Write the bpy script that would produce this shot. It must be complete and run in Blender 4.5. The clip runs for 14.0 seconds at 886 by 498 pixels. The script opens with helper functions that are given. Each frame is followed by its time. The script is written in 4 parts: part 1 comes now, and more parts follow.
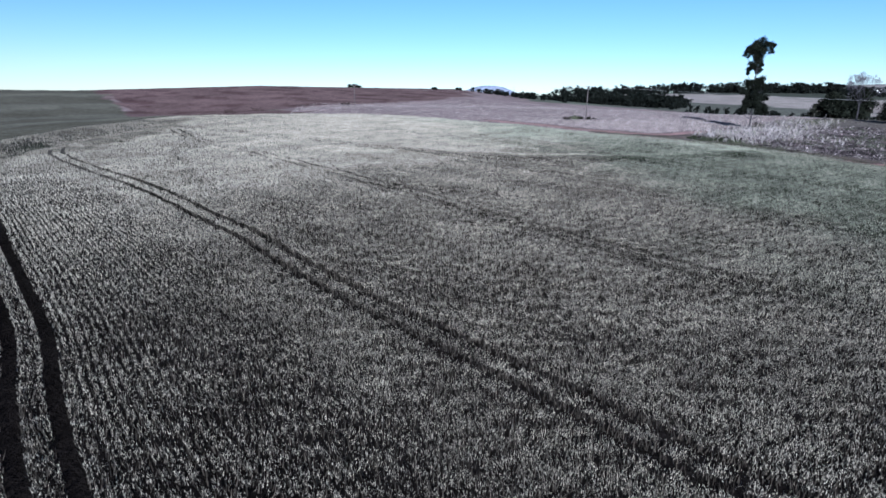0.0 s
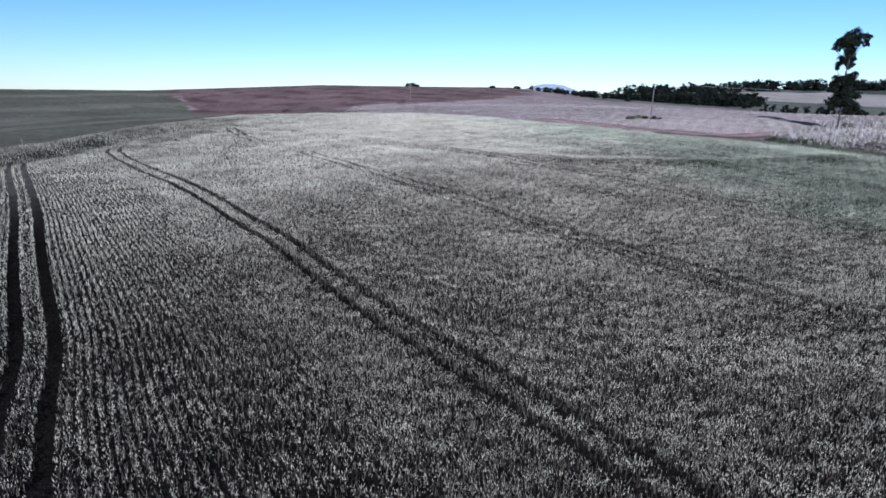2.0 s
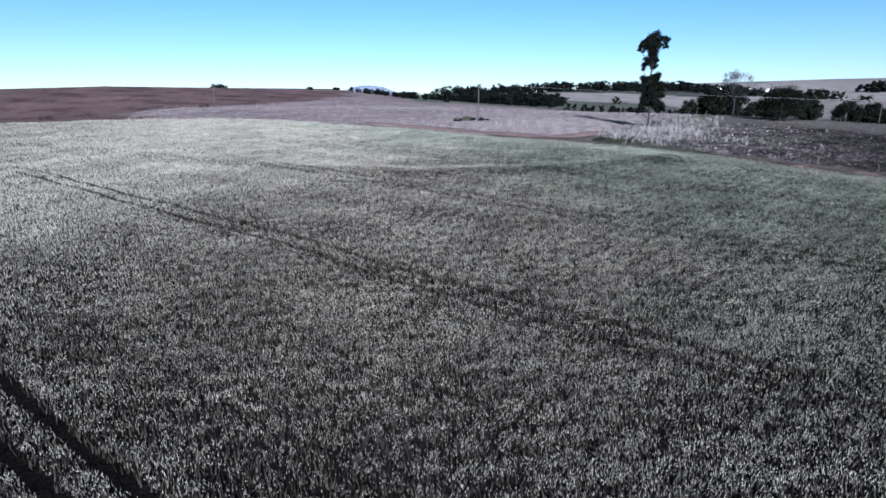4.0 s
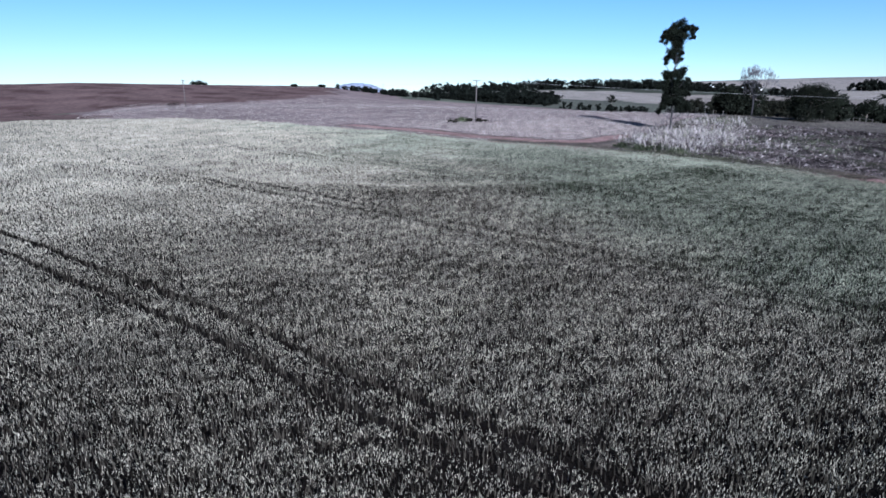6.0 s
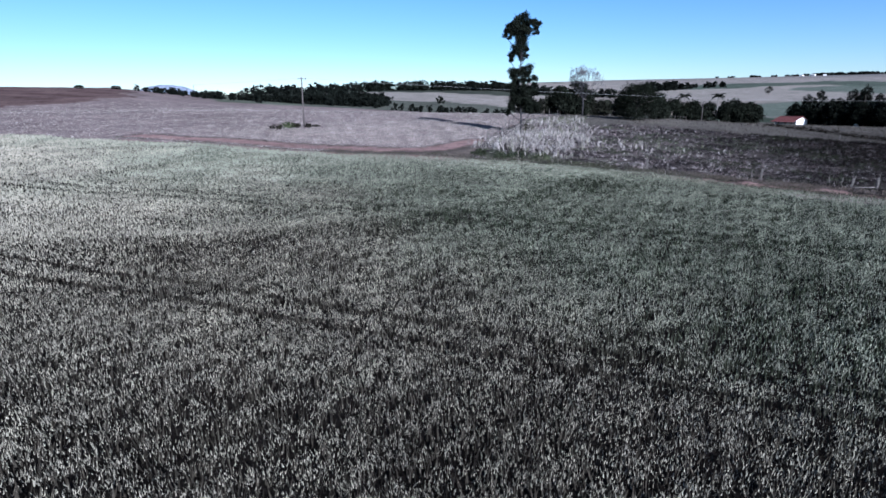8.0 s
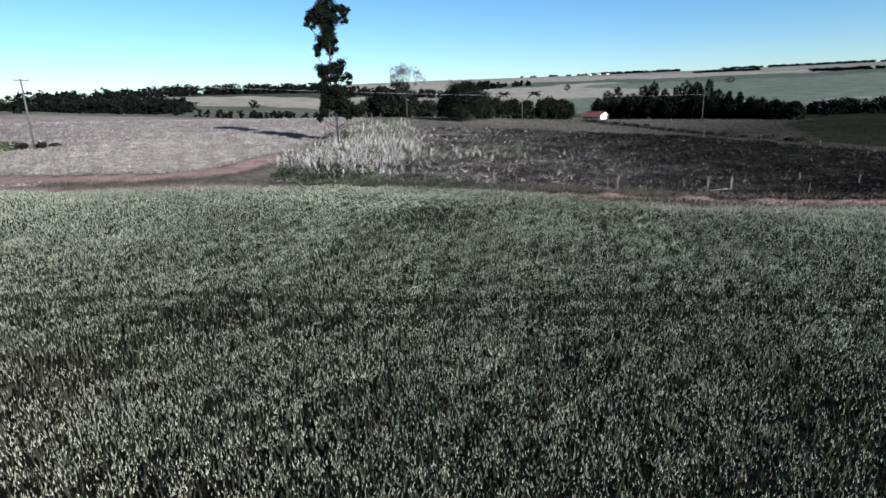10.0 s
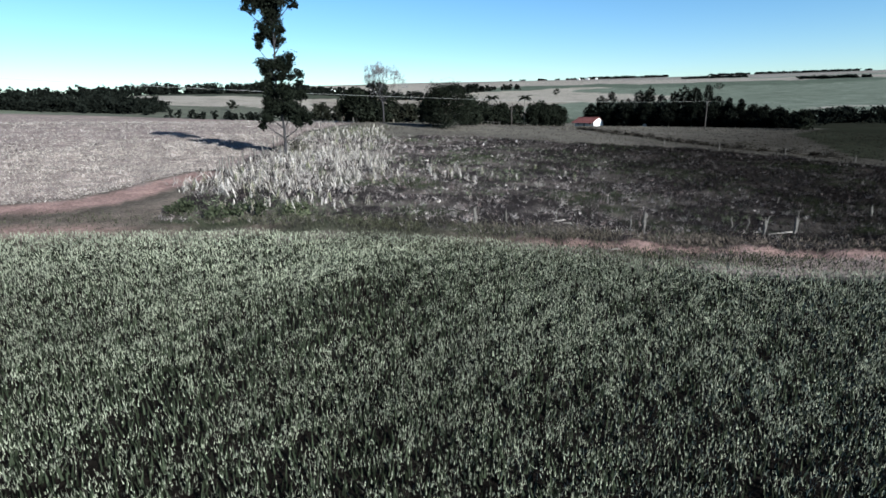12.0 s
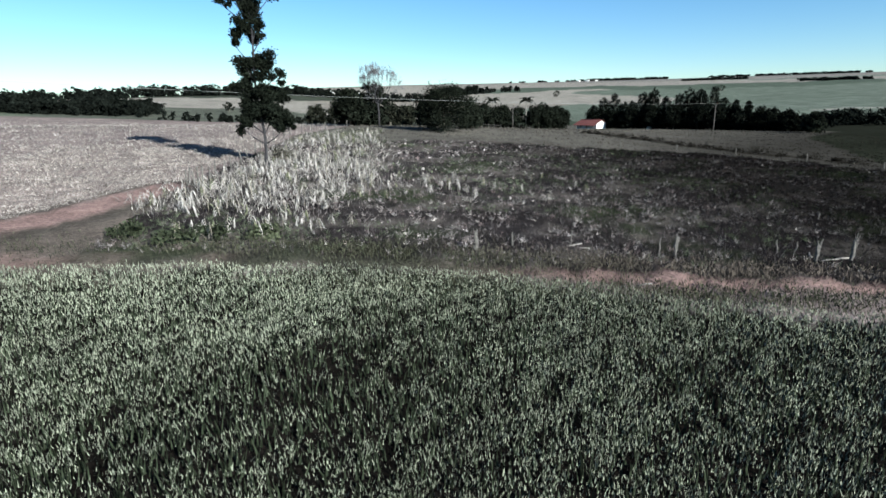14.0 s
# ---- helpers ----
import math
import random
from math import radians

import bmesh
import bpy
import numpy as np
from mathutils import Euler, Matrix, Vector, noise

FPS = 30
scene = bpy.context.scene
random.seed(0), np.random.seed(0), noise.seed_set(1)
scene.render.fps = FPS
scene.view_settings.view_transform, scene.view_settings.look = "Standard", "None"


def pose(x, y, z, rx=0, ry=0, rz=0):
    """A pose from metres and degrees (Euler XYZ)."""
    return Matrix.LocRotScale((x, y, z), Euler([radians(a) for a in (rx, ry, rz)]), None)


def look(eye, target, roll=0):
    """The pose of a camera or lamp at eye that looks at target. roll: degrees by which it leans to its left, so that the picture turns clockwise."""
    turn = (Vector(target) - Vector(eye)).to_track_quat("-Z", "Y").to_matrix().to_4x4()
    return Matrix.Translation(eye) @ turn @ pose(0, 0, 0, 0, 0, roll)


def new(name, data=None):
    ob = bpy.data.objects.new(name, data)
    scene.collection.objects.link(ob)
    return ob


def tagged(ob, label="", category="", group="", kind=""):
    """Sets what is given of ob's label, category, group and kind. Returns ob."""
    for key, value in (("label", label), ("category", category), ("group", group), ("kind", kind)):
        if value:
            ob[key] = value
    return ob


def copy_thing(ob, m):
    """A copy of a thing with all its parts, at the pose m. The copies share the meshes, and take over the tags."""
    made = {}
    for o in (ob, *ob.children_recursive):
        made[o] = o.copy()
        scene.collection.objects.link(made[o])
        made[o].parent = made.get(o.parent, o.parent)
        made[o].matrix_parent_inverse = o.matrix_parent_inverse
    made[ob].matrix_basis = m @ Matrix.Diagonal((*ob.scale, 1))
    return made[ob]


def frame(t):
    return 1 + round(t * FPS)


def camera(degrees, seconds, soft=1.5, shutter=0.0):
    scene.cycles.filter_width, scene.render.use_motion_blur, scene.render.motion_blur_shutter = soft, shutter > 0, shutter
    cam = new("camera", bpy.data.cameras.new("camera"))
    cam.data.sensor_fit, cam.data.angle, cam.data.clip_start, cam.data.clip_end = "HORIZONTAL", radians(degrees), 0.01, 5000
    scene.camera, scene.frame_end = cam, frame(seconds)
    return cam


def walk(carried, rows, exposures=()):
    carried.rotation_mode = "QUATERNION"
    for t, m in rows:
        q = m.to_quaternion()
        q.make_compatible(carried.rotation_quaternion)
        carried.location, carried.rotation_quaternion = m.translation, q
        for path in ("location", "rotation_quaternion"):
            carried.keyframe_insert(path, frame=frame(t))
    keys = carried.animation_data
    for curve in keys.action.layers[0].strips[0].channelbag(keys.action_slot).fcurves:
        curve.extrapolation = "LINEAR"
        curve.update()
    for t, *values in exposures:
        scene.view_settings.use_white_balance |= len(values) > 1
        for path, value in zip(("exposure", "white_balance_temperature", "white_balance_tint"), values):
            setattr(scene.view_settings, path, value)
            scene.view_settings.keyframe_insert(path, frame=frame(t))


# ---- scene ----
# ---- camera and its flight ----
cam = camera(77.9, 14.0, soft=1.6)
PATH = [
    (0, (-1.552, -0.896, 12.394), (-1.442, 1.031, 11.873), 0.7),
    (0.5, (-1.135, -0.444, 12.38), (-1.134, 1.487, 11.858), 0.7),
    (1, (-0.77, 0.317, 12.371), (-0.816, 2.247, 11.846), 0.6),
    (1.5, (-0.509, 1.71, 12.366), (-0.584, 3.638, 11.84), 0.7),
    (2, (-0.362, 3.998, 12.375), (-0.452, 5.925, 11.848), 0.6),
    (2.5, (-0.243, 7.233, 12.396), (-0.298, 9.161, 11.867), 0.5),
    (3, (0.003, 11.214, 12.424), (0.296, 13.122, 11.903), 0.4),
    (3.2, (0.203, 12.934, 12.432), (0.626, 14.819, 11.915), 0.5),
    (5.3, (3.42, 31.875, 12.619), (3.954, 33.73, 12.097), 0.1),
    (5.5, (3.872, 33.643, 12.627), (4.409, 35.497, 12.102), 0.2),
    (6, (5.186, 37.946, 12.634), (5.726, 39.799, 12.108), 0.2),
    (6.5, (6.494, 42.123, 12.621), (7.033, 43.976, 12.096), -0.1),
    (7, (7.784, 46.389, 12.616), (8.365, 48.229, 12.088), 0.0),
    (7.5, (9.39, 50.869, 12.547), (10.188, 52.627, 12.024), -0.3),
    (8, (11.279, 55.31, 12.505), (12.341, 56.923, 11.985), -0.3),
    (8.5, (13.772, 59.446, 12.517), (15.1, 60.848, 11.999), -0.6),
    (9, (16.891, 62.918, 12.529), (18.338, 64.198, 12.012), -0.7),
    (9.2, (18.338, 64.096, 12.533), (19.799, 65.359, 12.013), -1.0),
    (11.3, (35.044, 74.706, 12.732), (36.568, 75.894, 12.214), -1.2),
    (11.5, (36.489, 75.645, 12.746), (38.013, 76.832, 12.228), -1.0),
    (12, (39.743, 77.834, 12.906), (41.267, 79.022, 12.389), -0.9),
    (12.5, (42.386, 79.688, 12.954), (43.91, 80.876, 12.438), -0.9),
    (13, (44.242, 81.074, 12.983), (45.767, 82.261, 12.47), -0.9),
    (13.5, (45.316, 81.848, 12.99), (46.842, 83.035, 12.478), -0.9),
    (14, (45.598, 81.944, 12.993), (47.124, 83.132, 12.482), -0.9),
]
EXPOSURES = [(0.0, 1.35, 5150, 17), (8.0, 1.35, 5150, 16), (9.0, 1.4, 5550, 10), (11.5, 1.6, 5800, 4), (14.0, 1.65, 5850, 1)]
walk(cam, [(t, look(eye, target, roll)) for t, eye, target, roll in PATH], EXPOSURES)

# ---- world, sun ----
SUN_TO = Vector((0.139, 0.990, 0.0))          # the way shadows fall on level ground
SUN_ELEVATION = 22.5
world = bpy.data.worlds.new("sky")
scene.world = world
world.use_nodes = True
wn, wl = world.node_tree.nodes, world.node_tree.links
wn.clear()
sky = wn.new("ShaderNodeTexSky")
sky.sky_type = "NISHITA"
sky.sun_disc = False
sky.sun_elevation = radians(SUN_ELEVATION)
sky.sun_rotation = math.atan2(-SUN_TO.x, -SUN_TO.y)
sky.altitude = 600
sky.air_density, sky.dust_density, sky.ozone_density = 0.95, 0.2, 3.0
bg = wn.new("ShaderNodeBackground")
bg.inputs["Strength"].default_value = 0.05
deeper = wn.new("ShaderNodeHueSaturation")
deeper.inputs["Saturation"].default_value = 1.15
wl.new(sky.outputs[0], deeper.inputs["Color"])
wl.new(deeper.outputs[0], bg.inputs[0])
wl.new(bg.outputs[0], wn.new("ShaderNodeOutputWorld").inputs[0])

sun = new("sun", bpy.data.lights.new("sun", "SUN"))
sun.data.energy, sun.data.angle, sun.data.color = 5.0, radians(0.5), (1.0, 0.95, 0.87)
back = -SUN_TO * math.cos(radians(SUN_ELEVATION)) + Vector((0, 0, math.sin(radians(SUN_ELEVATION))))
sun.matrix_world = look(back * 300, (0, 0, 0))

# ---- materials ----
def nodes_of(name):
    m = bpy.data.materials.new(name)
    m.use_nodes = True
    nt = m.node_tree
    return m, nt.nodes, nt.links, nt.nodes["Principled BSDF"]


def ramp(nn, stops):
    r = nn.new("ShaderNodeValToRGB")
    e = r.color_ramp.elements
    while len(e) < len(stops):
        e.new(0.5)
    for k, (p, c) in zip(e, stops):
        k.position, k.color = p, (*c, 1)
    return r


def noise_node(nn, ll, scale, detail=4.0, rough=0.6, coords="Object"):
    tc = nn.new("ShaderNodeTexCoord")
    n = nn.new("ShaderNodeTexNoise")
    n.inputs["Scale"].default_value, n.inputs["Detail"].default_value, n.inputs["Roughness"].default_value = scale, detail, rough
    ll.new(tc.outputs[coords], n.inputs["Vector"])
    return n


def times(nn, ll, a, b, amount=1.0):
    x = nn.new("ShaderNodeMix")
    x.data_type, x.blend_type = "RGBA", "MULTIPLY"
    x.inputs[0].default_value = amount
    ll.new(a, x.inputs[6])
    ll.new(b, x.inputs[7])
    return x.outputs[2]


def surface(name, colours, scale=6.0, fine=40.0, rough=0.8, bump=0.3, metal=0.0, spec=0.08, reach=0.02):
    """Two scales of noise: a broad one picks the colour, a fine one grains it and gives the relief."""
    m, nn, ll, b = nodes_of(name)
    n1, n2 = noise_node(nn, ll, scale), noise_node(nn, ll, fine, 6.0)
    r = ramp(nn, [(0.3 + 0.4 * i / max(1, len(colours) - 1), c) for i, c in enumerate(colours)])
    ll.new(n1.outputs[0], r.inputs[0])
    g = ramp(nn, [(0.3, (0.65, 0.65, 0.65)), (0.7, (1.2, 1.2, 1.2))])
    ll.new(n2.outputs[0], g.inputs[0])
    ll.new(times(nn, ll, r.outputs[0], g.outputs[0]), b.inputs["Base Color"])
    b.inputs["Roughness"].default_value, b.inputs["Metallic"].default_value = rough, metal
    b.inputs["Specular IOR Level"].default_value = spec
    bp = nn.new("ShaderNodeBump")
    bp.inputs["Strength"].default_value, bp.inputs["Distance"].default_value = bump, reach
    ll.new(n2.outputs[0], bp.inputs["Height"])
    ll.new(bp.outputs[0], b.inputs["Normal"])
    return m


def leafy(name, rough=0.6, through_light=0.25):
    """Plants: the colour is carried by each blade or leaf, with light passing through thin ones."""
    m, nn, ll, b = nodes_of(name)
    at = nn.new("ShaderNodeAttribute")
    at.attribute_name = "tone"
    n = noise_node(nn, ll, 0.35, 3.0)
    r = ramp(nn, [(0.3, (0.78, 0.78, 0.78)), (0.7, (1.18, 1.18, 1.15))])
    ll.new(n.outputs[0], r.inputs[0])
    col = times(nn, ll, at.outputs["Color"], r.outputs[0])
    ll.new(col, b.inputs["Base Color"])
    b.inputs["Roughness"].default_value = rough
    b.inputs["Specular IOR Level"].default_value = 0.0
    if through_light:
        tr = nn.new("ShaderNodeBsdfTranslucent")
        ll.new(col, tr.inputs["Color"])
        mx = nn.new("ShaderNodeMixShader")
        mx.inputs[0].default_value = through_light
        ll.new(b.outputs[0], mx.inputs[1])
        ll.new(tr.outputs[0], mx.inputs[2])
        ll.new(mx.outputs[0], nn["Material Output"].inputs["Surface"])
    return m


def land():
    """Open ground: crop and soil colours per place, straw litter, clods and tillage relief."""
    m, nn, ll, b = nodes_of("land")
    at = nn.new("ShaderNodeAttribute")
    at.attribute_name = "tone"
    broad, mid, fine = noise_node(nn, ll, 0.035, 5.0), noise_node(nn, ll, 0.5, 6.0, 0.7), noise_node(nn, ll, 4.0, 6.0, 0.75)
    c = at.outputs["Color"]
    for n, lo, hi in ((broad, 0.8, 1.2), (mid, 0.7, 1.3), (fine, 0.7, 1.3)):
        r = ramp(nn, [(0.32, (lo, lo, lo)), (0.68, (hi, hi, hi))])
        ll.new(n.outputs[0], r.inputs[0])
        c = times(nn, ll, c, r.outputs[0])
    ll.new(c, b.inputs["Base Color"])
    b.inputs["Roughness"].default_value = 0.95
    b.inputs["Specular IOR Level"].default_value = 0.0
    bp = nn.new("ShaderNodeBump")
    bp.inputs["Strength"].default_value, bp.inputs["Distance"].default_value = 0.7, 0.12
    ll.new(fine.outputs[0], bp.inputs["Height"])
    b2 = nn.new("ShaderNodeBump")
    b2.inputs["Strength"].default_value, b2.inputs["Distance"].default_value = 0.6, 0.5
    ll.new(mid.outputs[0], b2.inputs["Height"])
    ll.new(bp.outputs[0], b2.inputs["Normal"])
    ll.new(b2.outputs[0], b.inputs["Normal"])
    return m


LAND = land()
WHEAT = leafy("wheat_plants", 0.6, 0.0)
WEEDS = leafy("weeds", 0.85, 0.0)
STRAW = leafy("straw", 0.7, 0.0)
LEAF = leafy("foliage", 0.55, 0.05)
BARK = surface("bark", [(0.10, 0.085, 0.07), (0.2, 0.18, 0.155)], 3.0, 25.0, 0.9, 0.6)
PALE_BARK = surface("pale_bark", [(0.13, 0.115, 0.105), (0.22, 0.2, 0.185)], 3.0, 25.0, 0.85, 0.5)
OLD_WOOD = surface("weathered_wood", [(0.05, 0.045, 0.041), (0.13, 0.12, 0.11)], 4.0, 45.0, 0.9, 0.6)
CONCRETE = surface("pole_wood", [(0.055, 0.048, 0.045), (0.1, 0.088, 0.082)], 2.0, 30.0, 0.85, 0.2)
METAL = surface("galvanised", [(0.35, 0.35, 0.36), (0.45, 0.45, 0.46)], 5.0, 60.0, 0.45, 0.1, 0.8)
CERAMIC = surface("insulator", [(0.16, 0.09, 0.07), (0.22, 0.13, 0.1)], 9.0, 60.0, 0.25, 0.05)
PLASTER = surface("white_plaster", [(0.6, 0.58, 0.55), (0.72, 0.7, 0.67)], 0.8, 12.0, 0.9, 0.1)
TILE = surface("clay_tile", [(0.1, 0.036, 0.034), (0.15, 0.058, 0.052)], 0.9, 14.0, 0.85, 0.3)
GREY_BARK = surface("grey_bark", [(0.085, 0.082, 0.088), (0.15, 0.145, 0.15)], 3.0, 25.0, 0.9, 0.5)
DIM_BARK = surface("dim_bark", [(0.016, 0.015, 0.017), (0.045, 0.042, 0.044)], 3.0, 25.0, 0.9, 0.5)
DARK_WOOD = surface("stained_door", [(0.09, 0.06, 0.045), (0.14, 0.1, 0.07)], 3.0, 30.0, 0.6, 0.2)
GLASS = surface("dark_window", [(0.02, 0.025, 0.03), (0.03, 0.035, 0.04)], 1.0, 5.0, 0.08, 0.0, 0.0, 0.6)
CABLE = surface("oxidised_cable", [(0.22, 0.22, 0.215), (0.3, 0.3, 0.29)], 2.0, 30.0, 0.7, 0.05)

# ---- the lie of the land ----
def smooth(a, b, v):
    u = np.clip((v - a) / (b - a), 0, 1)
    return u * u * (3 - 2 * u)


def curve(points, n=400):
    """A smooth line through a few plan points (Catmull-Rom)."""
    p = np.array([points[0], *points, points[-1]], float)
    out = []
    k = len(points) - 1
    for i in range(k):
        u = np.linspace(0, 1, max(2, n // k), endpoint=False)[:, None]
        a, b, c, d = p[i:i + 4]
        out.append(0.5 * (2 * b + (c - a) * u + (2 * a - 5 * b + 4 * c - d) * u ** 2 + (3 * b - a - 3 * c + d) * u ** 3))
    return np.vstack([*out, p[-1:]])


def near_line(x, y, line, chunk=60000):
    """Distance from places to a plan line."""
    x, y = np.asarray(x, float), np.asarray(y, float)
    s, out = x.shape, []
    xr, yr = x.ravel(), y.ravel()
    a, d = line[:-1], np.diff(line, axis=0)
    dd = (d ** 2).sum(1) + 1e-9
    for i in range(0, len(xr), chunk):
        px, py = xr[i:i + chunk, None] - a[:, 0], yr[i:i + chunk, None] - a[:, 1]
        u = np.clip((px * d[:, 0] + py * d[:, 1]) / dd, 0, 1)
        out.append(np.sqrt(((px - u * d[:, 0]) ** 2 + (py - u * d[:, 1]) ** 2).min(1)))
    return np.concatenate(out).reshape(s)


def inside(x, y, poly):
    x, y = np.asarray(x, float), np.asarray(y, float)
    hit = np.zeros(x.shape, bool)
    q = np.asarray(poly, float)
    for (ax, ay), (bx, by) in zip(q, np.roll(q, -1, 0)):
        if ay != by:
            hit ^= ((ay > y) != (by > y)) & (x < (bx - ax) * (y - ay) / (by - ay) + ax)
    return hit


TERRACE = curve([(-52, 146), (-35, 133), (-20, 121), (-3, 106), (12, 98.5), (23, 95), (35, 94), (50, 96), (61, 100)], 80)


def bell(x, y, a, b, s):
    return np.exp(-((x - a) ** 2 + (y - b) ** 2) / (2 * s * s))


def ground_z(x, y, fine=True):
    """Height of the land: the hollow under the field, its slope, and the far hills round it."""
    x, y = np.asarray(x, float), np.asarray(y, float)
    u, v = x / 100, y / 100
    z1 = (-3.52 + 0.4 * u + 5.83 * v - 0.58 * u * u - 0.34 * u * v - 0.22 * v * v - 2.75 * bell(u, v, 0.05, 0.2, 0.3)
          + 0.08 * bell(u, v, 0.45, 0.72, 0.3) + 2.0 * bell(u, v, 0.55, 1.55, 0.45) + 1.68 * bell(u, v, 2.0, 1.0, 0.8)
          + 2.4 * bell(u, v, 1.5, 1.72, 0.38))
    dx, dy = x - 40, y - 80
    r = np.hypot(dx, dy) + 1e-6
    th = np.degrees(np.arctan2(-dx, dy))
    k = [-180, -100, -80, -50, -38, -22, -8, 0, 22, 40, 75, 180]
    e0 = np.interp(th, k, [-.05, -.045, -.045, -.040, -.032, -.026, -.022, -.022, -.024, -.05, -.06, -.05])
    e1 = np.interp(th, k, [.03, .034, .0345, .0335, .030, .016, .012, .0235, .0235, .009, .004, .03])
    r0 = np.interp(th, k, [250, 300, 300, 300, 280, 220, 170, 170, 170, 190, 190, 250])
    r1 = np.interp(th, k, [2400, 2600, 2600, 2400, 1500, 900, 600, 520, 480, 430, 430, 2400])
    q = np.minimum(np.maximum(r, r0 * 0.6), r1)
    z2 = 12.6 + q * (e0 + (e1 - e0) * smooth(0, 1, np.log(q / r0) / np.log(r1 / r0))) - np.maximum(r - r1, 0) * 0.012
    w = smooth(130, 270, r)
    z = z1 * (1 - w) + z2 * w
    if fine:
        close = (x > -70) & (x < 80) & (y > 80) & (y < 165)
        if close.any():
            d = near_line(x[close], y[close], TERRACE)
            z = z.copy()
            z[close] += 0.3 * np.exp(-(d / 2.2) ** 2)
        z = z - 1.3 * np.exp(-((x + 79 - 0.06 * (y - 100)) / 5.5) ** 2) * smooth(60, 85, y) * smooth(175, 150, y)
        z = z + 0.12 * np.sin(x * 0.31 + 1.3 * np.sin(y * 0.17)) * np.sin(y * 0.27 + x * 0.05) * smooth(3, 30, r)
    return z


def ground_at(x, y):
    return float(ground_z(np.array([x]), np.array([y]))[0])


# plan lines
WHEAT_EDGE = curve([(130, 20), (108, 50), (94, 66), (80, 80), (75.5, 88), (70.5, 99), (62, 109), (55, 115.5), (47, 122), (36, 131), (25, 146), (14, 159), (0, 178),
                    (-21, 194), (-52, 195), (-78, 188)], 200)
WHEAT_FIELD = np.vstack([WHEAT_EDGE, [(-88, 150), (-89, 118), (-94, 98), (-130, 50), (-130, -60), (130, -60)]])
CREST = curve([(-86, 62), (-71, 82), (-67, 92), (-64, 104), (-61, 120), (-62, 146), (-68, 178)], 60)
ROWS = 44                                   # drill rows between the first two wheel tracks
CHANNEL = curve([(10, 98), (20, 93.5), (30, 92.6), (42, 93), (53, 95), (63, 98)], 40)
GULLY = curve([(-85, 97), (-82, 104), (-82, 112), (-81.5, 119), (-86, 128)], 30)
DARK_BAND = curve([(-62, 152), (-50, 122), (-42, 98), (-37, 84), (-28, 74), (-19, 65), (-11, 55), (-4, 46), (3, 39), (9, 34)], 60)
LANE = curve([(130, 27), (103, 62), (87, 80), (81, 87), (77.5, 92), (73, 98), (69, 104), (64.5, 109), (58, 116), (50, 122.5), (38, 133), (27, 148), (16, 161)], 120)
FORK = curve([(57, 127.6), (61, 129.3), (66, 131.5), (70.5, 133.5)], 60)
FORK_WEST = curve([(61, 129), (54, 128), (44, 134.5), (33, 148), (20, 166)], 60)
WORN_CORNER = [(38, 132.5), (44, 133), (54, 127.5), (57, 127), (61, 128.8), (68, 131.5), (67, 117), (58, 111), (36, 129)]
CORN = [(65, 123.5), (64.5, 127), (69, 131.5), (80, 137), (97, 152), (114, 168), (130, 164), (112, 147), (98, 132), (85, 121.5), (76, 116.5), (70, 118)]
FALLOW = [(56, 117), (70, 132), (100, 158), (117, 152), (128, 144), (136, 136), (141, 126), (148, 119), (156, 111), (160, 102), (163, 90), (162, 78), (160, 40), (135, 22), (103, 60), (80, 87), (64, 108)]
PLOUGHED = [(-78, 190), (-45, 197), (-40, 215), (-70, 250), (-40, 300), (40, 420), (60, 600), (-600, 800), (-330, 560), (-181, 343)]
TRAMLINES = [curve(p, 60) for p in (
    [(8, -14), (-8, 8), (-18, 21), (-23, 28), (-27, 34), (-37, 46), (-52, 64.5), (-72.5, 88), (-82, 100)],
    [(21, 11), (12, 21.5), (0.5, 34), (-4.5, 38.5), (-11, 45.5), (-19.5, 55.5), (-26, 62), (-35, 72), (-53, 89), (-66, 103), (-74, 118)],
    [(66, 30), (56, 40), (45, 52.5), (34, 65), (28, 72), (23, 78), (18.5, 83.5), (8, 95), (-4, 108), (-20, 126)],
    [(80, 46), (70, 57), (64, 64), (59, 69), (52, 77), (43, 86), (34, 96.5), (23, 107), (8, 122), (-6, 139)],
    [(26, 41), (16, 52), (6.5, 62), (2.5, 67), (-2, 72), (-12, 82.5), (-24, 96), (-36, 110), (-50, 125), (-62, 145)])]


def wheel_lines(line, gauge=2.0):
    d = np.gradient(line, axis=0)
    nrm = np.stack([-d[:, 1], d[:, 0]], 1) / np.linalg.norm(d, axis=1, keepdims=True)
    return [line + nrm * gauge / 2, line - nrm * gauge / 2]


WHEELS = [w for line in TRAMLINES for w in wheel_lines(line)]
rng = np.random.default_rng(5)


def patchy(x, y, size, seed=0):
    """Smooth, irregular variation between about -1 and 1 over the plan."""
    g = np.random.default_rng(seed)
    out = np.zeros(np.shape(x))
    for o in range(4):
        for _ in range(3):
            a, p = g.uniform(0, 2 * math.pi, 2)
            f = 2 * math.pi / size * 1.8 ** o * g.uniform(0.7, 1.3)
            out += np.sin(f * (x * math.cos(a) + y * math.sin(a)) + p + 1.2 * np.sin(f * 0.6 * (y * math.cos(a) - x * math.sin(a)) + 2 * p)) * 0.6 ** o
    return out / 4.0


def set_tone(me, rgb):
    """Colour per corner point of a mesh: a blade's, leaf's or plot's colour, any painted shade included."""
    at = me.color_attributes.new("tone", "FLOAT_COLOR", "POINT")
    c = np.ones((len(me.vertices), 4), np.float32)
    c[:, :3] = np.clip(np.asarray(rgb) * 0.78, 0, 1)
    at.data.foreach_set("color", c.ravel())


